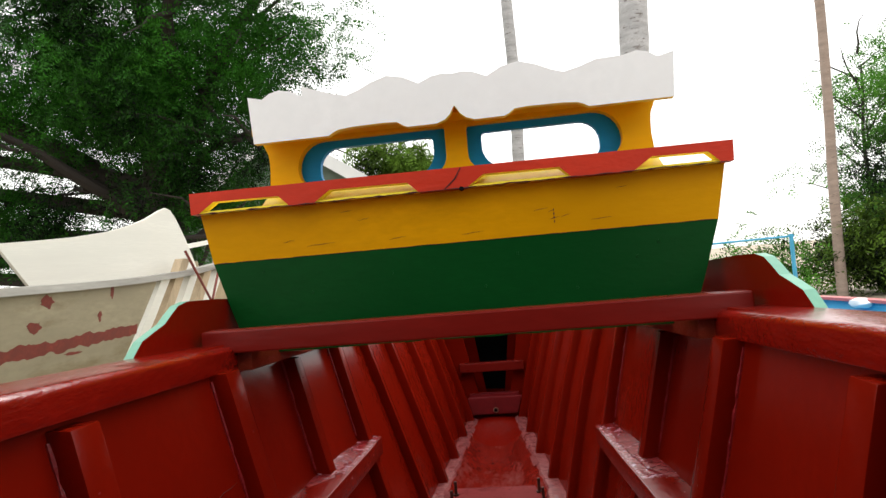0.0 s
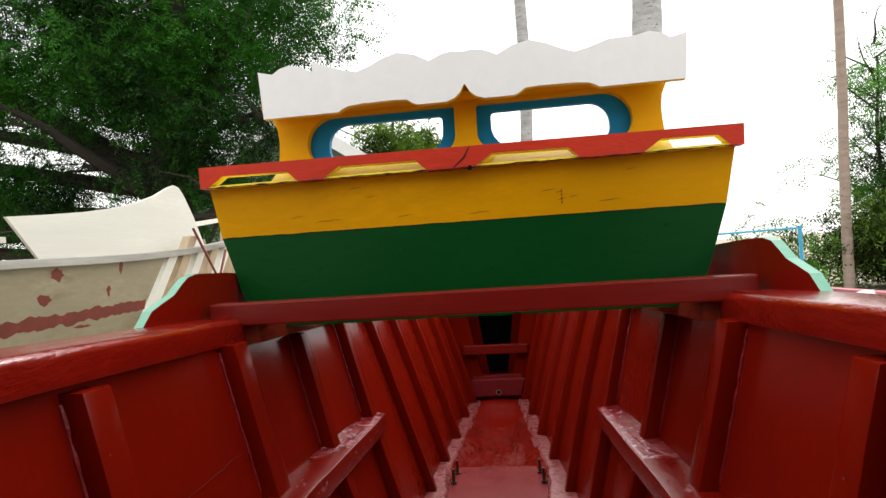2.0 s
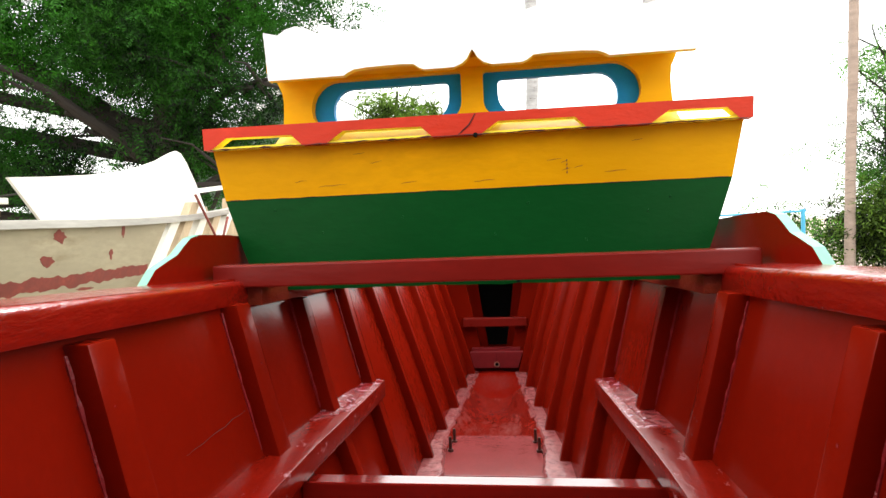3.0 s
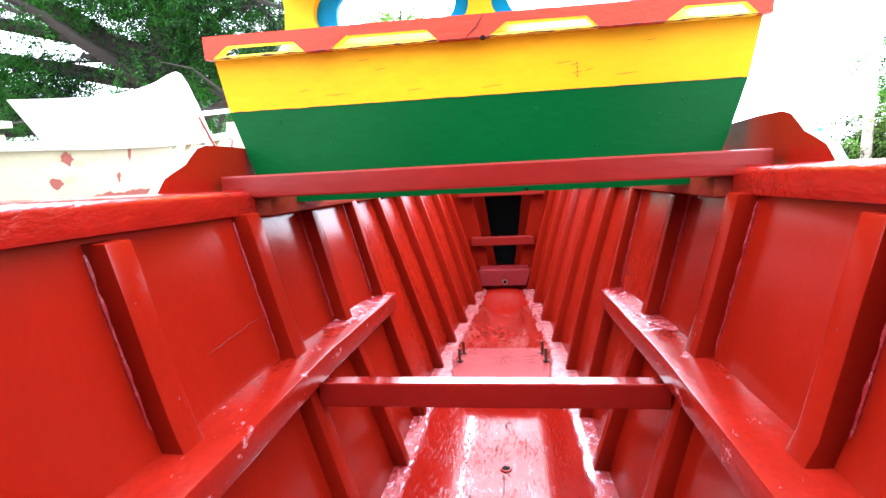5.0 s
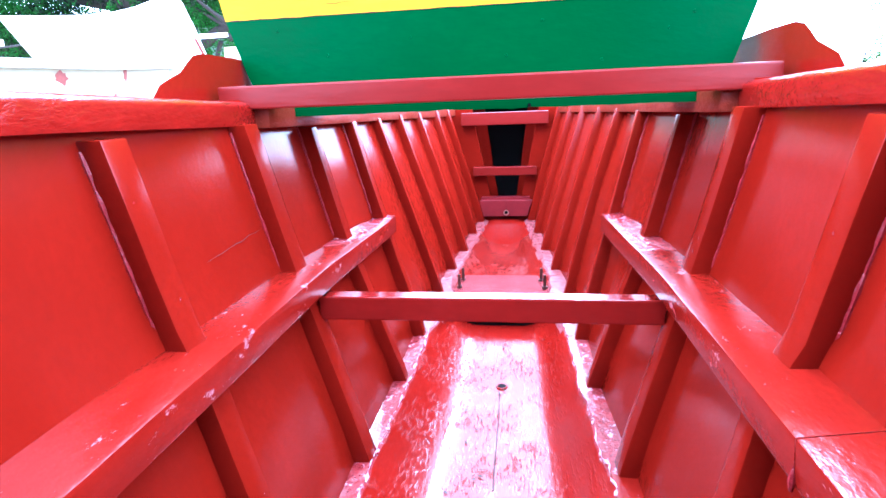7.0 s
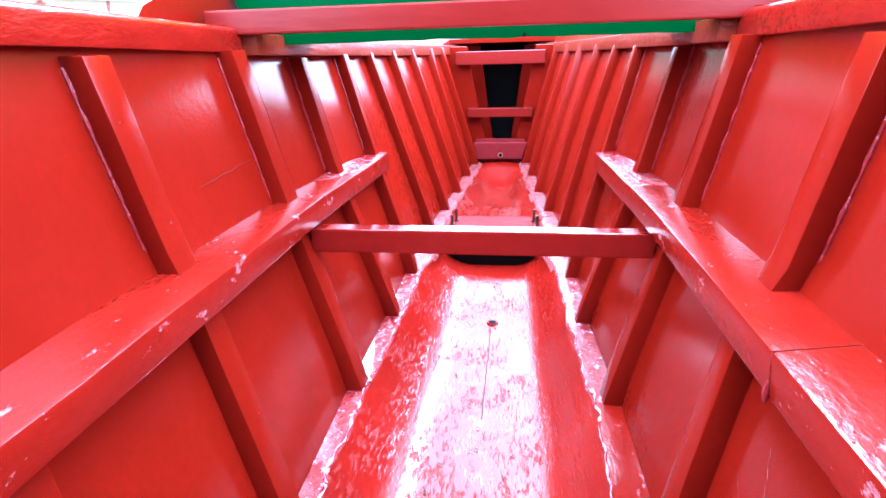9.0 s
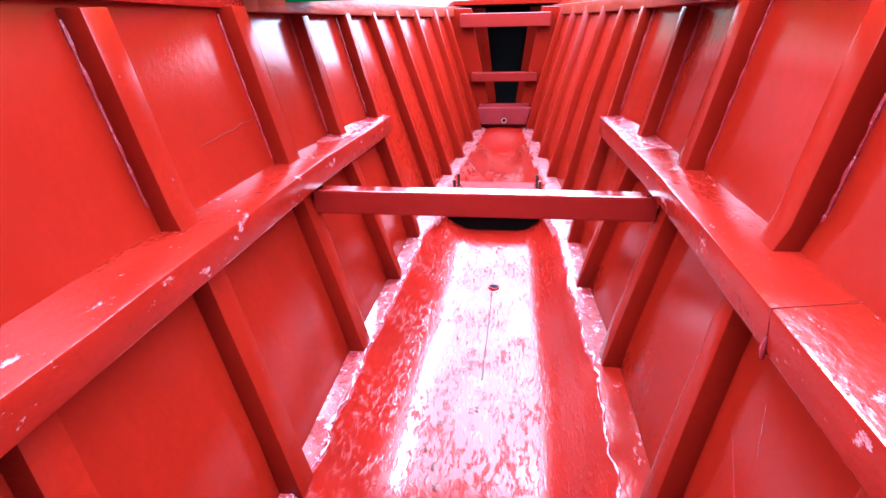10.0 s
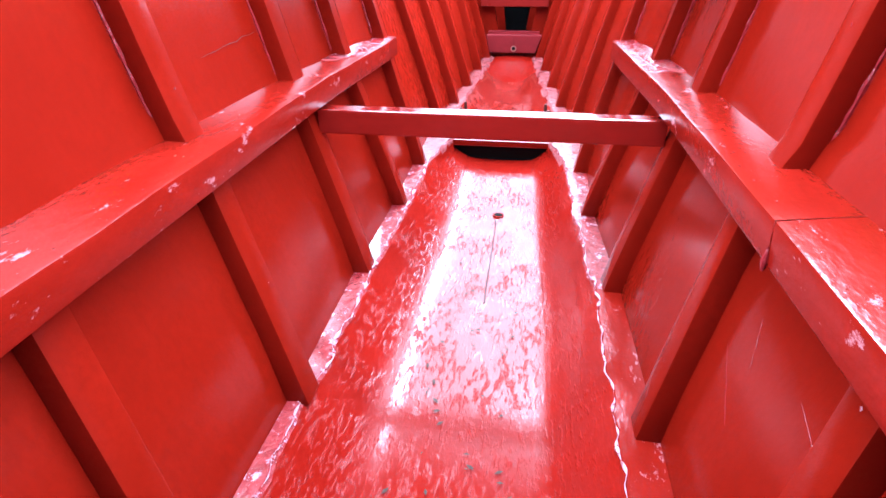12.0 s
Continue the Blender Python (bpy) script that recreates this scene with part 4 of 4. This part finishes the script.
for v in bm.verts:
    v.co = Vector((2.765 + v.co.x * 1.1 + 0.012 * noise.noise(v.co * 30), 4.97 + v.co.y * 1.7, 0.606 + v.co.z * 0.6 + 0.024 * noise.noise(v.co * 24 + Vector((3, 1, 0)))))
tagged(part("white_cloth", bm, WHITE, smooth=True), "crumpled white cloth on the blue boat's rim", "cloth")

# ---- trees ----
rng = np.random.default_rng(7)


def twig_cloud(centers, length, leaflets, size, droop=0.3):
    """Feathery twigs: paired leaflets along a bent stalk; returns n x 4 x 3."""
    n = len(centers)
    d = rng.normal(size=(n, 3))
    d[:, 2] = d[:, 2] * 0.5 - droop
    d /= np.linalg.norm(d, axis=1)[:, None]
    a = np.cross(d, rng.normal(size=(n, 3)))
    a /= np.linalg.norm(a, axis=1)[:, None]
    nrm = np.cross(d, a)
    ln = length * rng.uniform(0.6, 1.3, n)
    out = []
    for k in range(leaflets):
        t = (k // 2 + 0.5) / (leaflets / 2)
        s = 1 if k % 2 else -1
        base = centers + d * (ln * t)[:, None] + np.array([0, 0, -1]) * (0.25 * ln * t * t)[:, None]
        tip = (a * s * 0.9 + d * 0.5 + nrm * rng.normal(0, 0.25, (n, 1)))
        tip /= np.linalg.norm(tip, axis=1)[:, None]
        wdt = np.cross(tip, nrm + 0.3 * rng.normal(size=(n, 3)))
        wdt /= np.linalg.norm(wdt, axis=1)[:, None]
        L = size * rng.uniform(0.7, 1.3, (n, 1))
        out.append(np.stack([base, base + tip * L * 0.5 + wdt * L * 0.16, base + tip * L, base + tip * L * 0.5 - wdt * L * 0.16], 1))
    return np.concatenate(out)


def clumps(blobs, per, flat=0.7, spread=0.34):
    """Points gathered round branch tips inside ellipsoids (centre, radii, number of clumps)."""
    pts = []
    for (c, r, k) in blobs:
        u = rng.normal(size=(k, 3))
        u /= np.linalg.norm(u, axis=1)[:, None]
        u *= rng.uniform(0.25, 1.0, (k, 1)) ** 0.5
        cen = np.array(c) + u * np.array(r)
        for q in cen:
            pts.append(q + rng.normal(size=(per, 3)) * np.array([spread, spread, spread * flat]))
    return np.concatenate(pts)


def limb(start, end, r0, r1, bend, n=7, sides=8):
    s, e = Vector(start), Vector(end)
    pts, rad = [], []
    for k in range(n):
        t = k / (n - 1)
        p = s.lerp(e, t) + Vector((noise.noise((t * 3, start[0], 1)), noise.noise((t * 3, start[1], 5)), 0.6 * math.sin(t * math.pi))) * bend * (t if k < n - 1 else 1)
        pts.append(p)
        rad.append(r0 + (r1 - r0) * t)
    return tube(pts, rad, sides)


tree = thing("spreading_tree", (-4.9, 8.2, GROUND), "large dark spreading tree with fine feathery leaves", "tree")
part("trunk", limb((-4.9, 8.2, GROUND - 0.1), (-4.5, 8.0, 3.6), 0.42, 0.26, 0.3, 9, 12), BARK, tree, smooth=True)
BOUGHS = (((-4.7, 8.1, 1.9), (-11.5, 7.0, 2.2), 0.16, 0.06, 0.7), ((-4.4, 7.9, 2.2), (-10.5, 6.8, 3.1), 0.13, 0.05, 0.6), ((-4.7, 8.0, 1.7), (-2.9, 7.4, 1.9), 0.10, 0.03, 0.4), ((-4.7, 8.0, 1.5), (-10.5, 6.6, 2.3), 0.11, 0.05, 0.5), ((-4.7, 8.0, 2.7), (-10.5, 6.8, 3.7), 0.11, 0.05, 0.5),
          ((-4.8, 8.1, 1.3), (-10.6, 7.6, 2.7), 0.20, 0.06, 0.5), ((-4.7, 8.1, 1.6), (-10.4, 7.0, 1.9), 0.17, 0.05, 0.5), ((-4.6, 8.0, 2.2), (-8.4, 7.6, 4.6), 0.2, 0.05, 0.6),
         ((-4.5, 8.0, 3.0), (-2.6, 7.9, 5.6), 0.17, 0.03, 0.4), ((-4.5, 8.0, 3.4), (-5.2, 8.4, 7.0), 0.22, 0.05, 0.4), ((-4.6, 8.0, 2.6), (-3.0, 7.6, 3.2), 0.10, 0.02, 0.4),
         ((-4.5, 8.0, 3.5), (-7.4, 8.6, 6.6), 0.16, 0.04, 0.5), ((-4.6, 8.1, 1.2), (-9.8, 7.0, 1.7), 0.13, 0.04, 0.4), ((-4.5, 8.0, 3.6), (-3.4, 6.6, 5.4), 0.13, 0.03, 0.4), ((-4.7, 8.0, 2.0), (-5.9, 6.2, 3.3), 0.12, 0.03, 0.4))
for a, b, r0, r1, bd in BOUGHS:
    part("limb", limb(a, b, r0, r1, bd), BARK, tree, smooth=True)
for k in range(90):
    a, b = BOUGHS[k % len(BOUGHS)][:2]
    t = rng.uniform(0.35, 1.0)
    p = np.array(a) * (1 - t) + np.array(b) * t
    part("branch", limb(tuple(p), tuple(p + rng.normal(size=3) * np.array([0.9, 0.7, 0.5])), 0.035, 0.006, 0.25, 5, 5), BARK, tree)
pts = clumps([((-6.6, 7.8, 5.0), (2.6, 1.6, 1.7), 100), ((-4.6, 7.8, 5.2), (1.9, 1.4, 1.8), 80), ((-4.2, 7.6, 3.6), (1.3, 1.2, 1.1), 34), ((-2.8, 7.8, 5.3), (1.3, 0.9, 1.3), 20),
              ((-7.4, 7.2, 3.9), (1.8, 1.2, 0.5), 16), ((-5.2, 7.2, 3.6), (1.6, 1.2, 0.5), 14), ((-6.5, 6.8, 2.2), (2.6, 0.8, 0.7), 9), ((-3.5, 7.9, 2.5), (0.9, 0.8, 0.9), 16), ((-5.7, 9.6, 4.5), (2.7, 0.7, 1.7), 84), ((-7.0, 10.4, 2.3), (4.2, 0.5, 1.0), 55), ((-6.8, 7.0, 2.5), (2.8, 0.8, 0.5), 18), ((-2.5, 7.9, 4.3), (0.55, 0.6, 0.5), 7)], 52, 0.6, 0.27)
mesh_quads("crown", twig_cloud(pts, 0.36, 20, 0.056), LEAF, tree, "crown of fine feathery dark green leaves")

tree2 = thing("thin_leaved_tree", (7.7, 13.0, GROUND), "airy light green tree behind the palms", "tree")
part("trunk", limb((7.7, 13.0, GROUND - 0.1), (7.6, 13.0, 4.6), 0.06, 0.02, 0.3, 8), BARK, tree2, smooth=True)
for k in range(14):
    z = 1.2 + 0.28 * k
    part("limb", limb((7.65, 13.0, z), (7.8 + rng.normal() * 0.6, 13.0 + rng.normal() * 0.8, z + 0.7), 0.025, 0.006, 0.2, 5, 5), BARK, tree2)
pts = clumps([((9.1, 13.0, 5.2), (1.3, 1.2, 0.35), 14), ((8.5, 13.0, 4.2), (1.5, 1.0, 0.35), 30), ((8.95, 13.0, 3.3), (1.7, 1.0, 0.3), 34), ((8.6, 13.0, 2.6), (1.9, 1.0, 0.25), 30), ((8.7, 12.8, 1.9), (1.9, 1.0, 0.35), 34)], 16, 0.45)
mesh_quads("crown", twig_cloud(np.repeat(pts, 2, 0) + rng.normal(size=(len(pts) * 2, 3)) * 0.12, 0.36, 12, 0.08), LEAF_FAR, tree2, "thin crown of light green leaves")

for nm, c, r, k, mt, lab in (("bush", (8.3, 12.6, 0.9), (1.7, 0.9, 0.9), 260, LEAF_BUSH, "dense green bush below the palm"), ("bush", (11.0, 13.0, 0.9), (1.8, 0.9, 0.9), 60, LEAF_BUSH, "dense green bush at the yard edge"),
                             ("bush", (5.9, 13.5, 0.55), (1.5, 0.8, 0.55), 46, LEAF_FAR, "light green bush behind the pipe frame"), ("bush", (-0.9, 14.0, 1.2), (1.5, 0.8, 1.2), 26, LEAF_BUSH, "green bush in front of the house"),
                             ("bush", (-6.0, 12.0, 0.6), (3.5, 0.8, 0.6), 36, LEAF, "dark undergrowth below the tree")):
    b = thing(nm, (c[0], c[1], GROUND), lab, "bush")
    part("stem", limb((c[0], c[1], GROUND - 0.05), (c[0] + 0.1, c[1], c[2] + 0.3), 0.06, 0.015, 0.1, 5, 6), BARK, b)
    mesh_quads("leaves", twig_cloud(clumps([(c, r, k)], 16), 0.32, 12, 0.10), mt, b)
sap = thing("broadleaf_tree", (-4.3, 21.0, GROUND), "slender broad-leaved tree behind the house", "tree")
part("trunk", limb((-4.4, 21.0, GROUND - 0.1), (-4.0, 21.0, 6.2), 0.14, 0.05, 0.2, 7, 7), BARK, sap, smooth=True)
for k in range(10):
    part("limb", limb((-4.1, 21.0, 3.2 + 0.22 * k), (-3.7 + rng.normal() * 1.1, 21.0 + rng.normal() * 0.6, 4.0 + 0.28 * k), 0.05, 0.01, 0.3, 5, 5), BARK, sap)
pts = clumps([((-4.2, 21.0, 5.3), (1.1, 0.8, 0.8), 46), ((-2.5, 21.0, 4.5), (0.9, 0.6, 0.4), 26), ((-3.3, 21.0, 5.0), (1.0, 0.6, 0.6), 40)], 10, 0.7, 0.35)
mesh_quads("crown", twig_cloud(pts, 0.45, 10, 0.17), LEAF_BUSH, sap)


def palm(x, y, r, lean, mat, label, top=13.0):
    t = thing("palm_trunk", (x, y, GROUND), label, "palm", "bare palm trunks")
    pts, rad = [], []
    n = 60
    for k in range(n + 1):
        z = GROUND - 0.1 + (top + 0.1) * k / n
        pts.append((x + lean * z + 0.05 * noise.noise((z * 0.5, x, 0)), y, z))
        rad.append(r * (1.15 - 0.25 * k / n) * (1 + 0.035 * noise.noise((z * 4, x, 3)) + (0.025 if k % 2 else -0.01)))
    part("trunk", tube(pts, rad, 14), mat, t, smooth=True)
    return t


palm(1.77, 8.2, 0.175, 0.083, PALM, "thick pale grey palm trunk")
palm(0.50, 10.8, 0.10, 0.008, PALM, "thin pale grey palm trunk")
palm(6.42, 12.1, 0.080, 0.026, PALM_WARM, "brownish palm trunk leaning slightly")

# house gable and blue pipe frame in the distance
house = thing("house", (-6.2, 17.0, GROUND), "small pale green house with white gable boards", "house")
part("wall", plate([(-9.2, GROUND), (-3.2, GROUND), (-3.2, 3.4), (-6.2, 5.4), (-9.2, 3.4)], 16.5, 20.0), WALL_GREEN, house)
for s in (-1, 1):
    part("barge_board", loft([[(-6.2, y, 5.72), (-6.2, y, 5.30), (-6.2 + s * 3.7, y, 2.80), (-6.2 + s * 3.7, y, 3.22)] for y in (16.15, 16.22)]), WHITE, house, "white gable board")
    part("roof", loft([[(-6.2, y, 5.68), (-6.2, y, 5.60), (-6.2 + s * 3.75, y, 3.08), (-6.2 + s * 3.75, y, 3.16)] for y in (16.23, 20.2)]), ROOF, house)

frame_ = thing("pipe_frame", (6.0, 11.5, GROUND), "light blue pipe frame standing in the yard", "frame")
for x, zt in ((3.55, 1.24), (5.31, 1.24)):
    part("post", tube([(x, 11.5, GROUND), (x, 11.5, zt)], [0.035, 0.035], 8), BLUE_PIPE, frame_)
part("crossbar", tube([(3.5, 11.5, 1.17), (5.36, 11.5, 1.20)], [0.02, 0.02], 8), BLUE_PIPE, frame_)

# litter in the trough
litter = []
for k in range(90):
    y = rng.uniform(0.8, 2.15)
    x = mid(y) + rng.uniform(-0.12, 0.10)
    z = chine_z(y) - trough_depth(y) - 0.0015
    a, L = rng.uniform(0, 6.28), rng.uniform(0.003, 0.010)
    ca, sa = math.cos(a) * L, math.sin(a) * L
    litter.append([(x - ca, y - sa, z), (x + sa * 0.4, y - ca * 0.4, z + 0.0012), (x + ca, y + sa, z), (x - sa * 0.4, y + ca * 0.4, z + 0.0012)])
tagged(mesh_quads("litter", np.array(litter), DRY), "dry leaf crumbs scattered in the trough", "litter", kind="stuff")
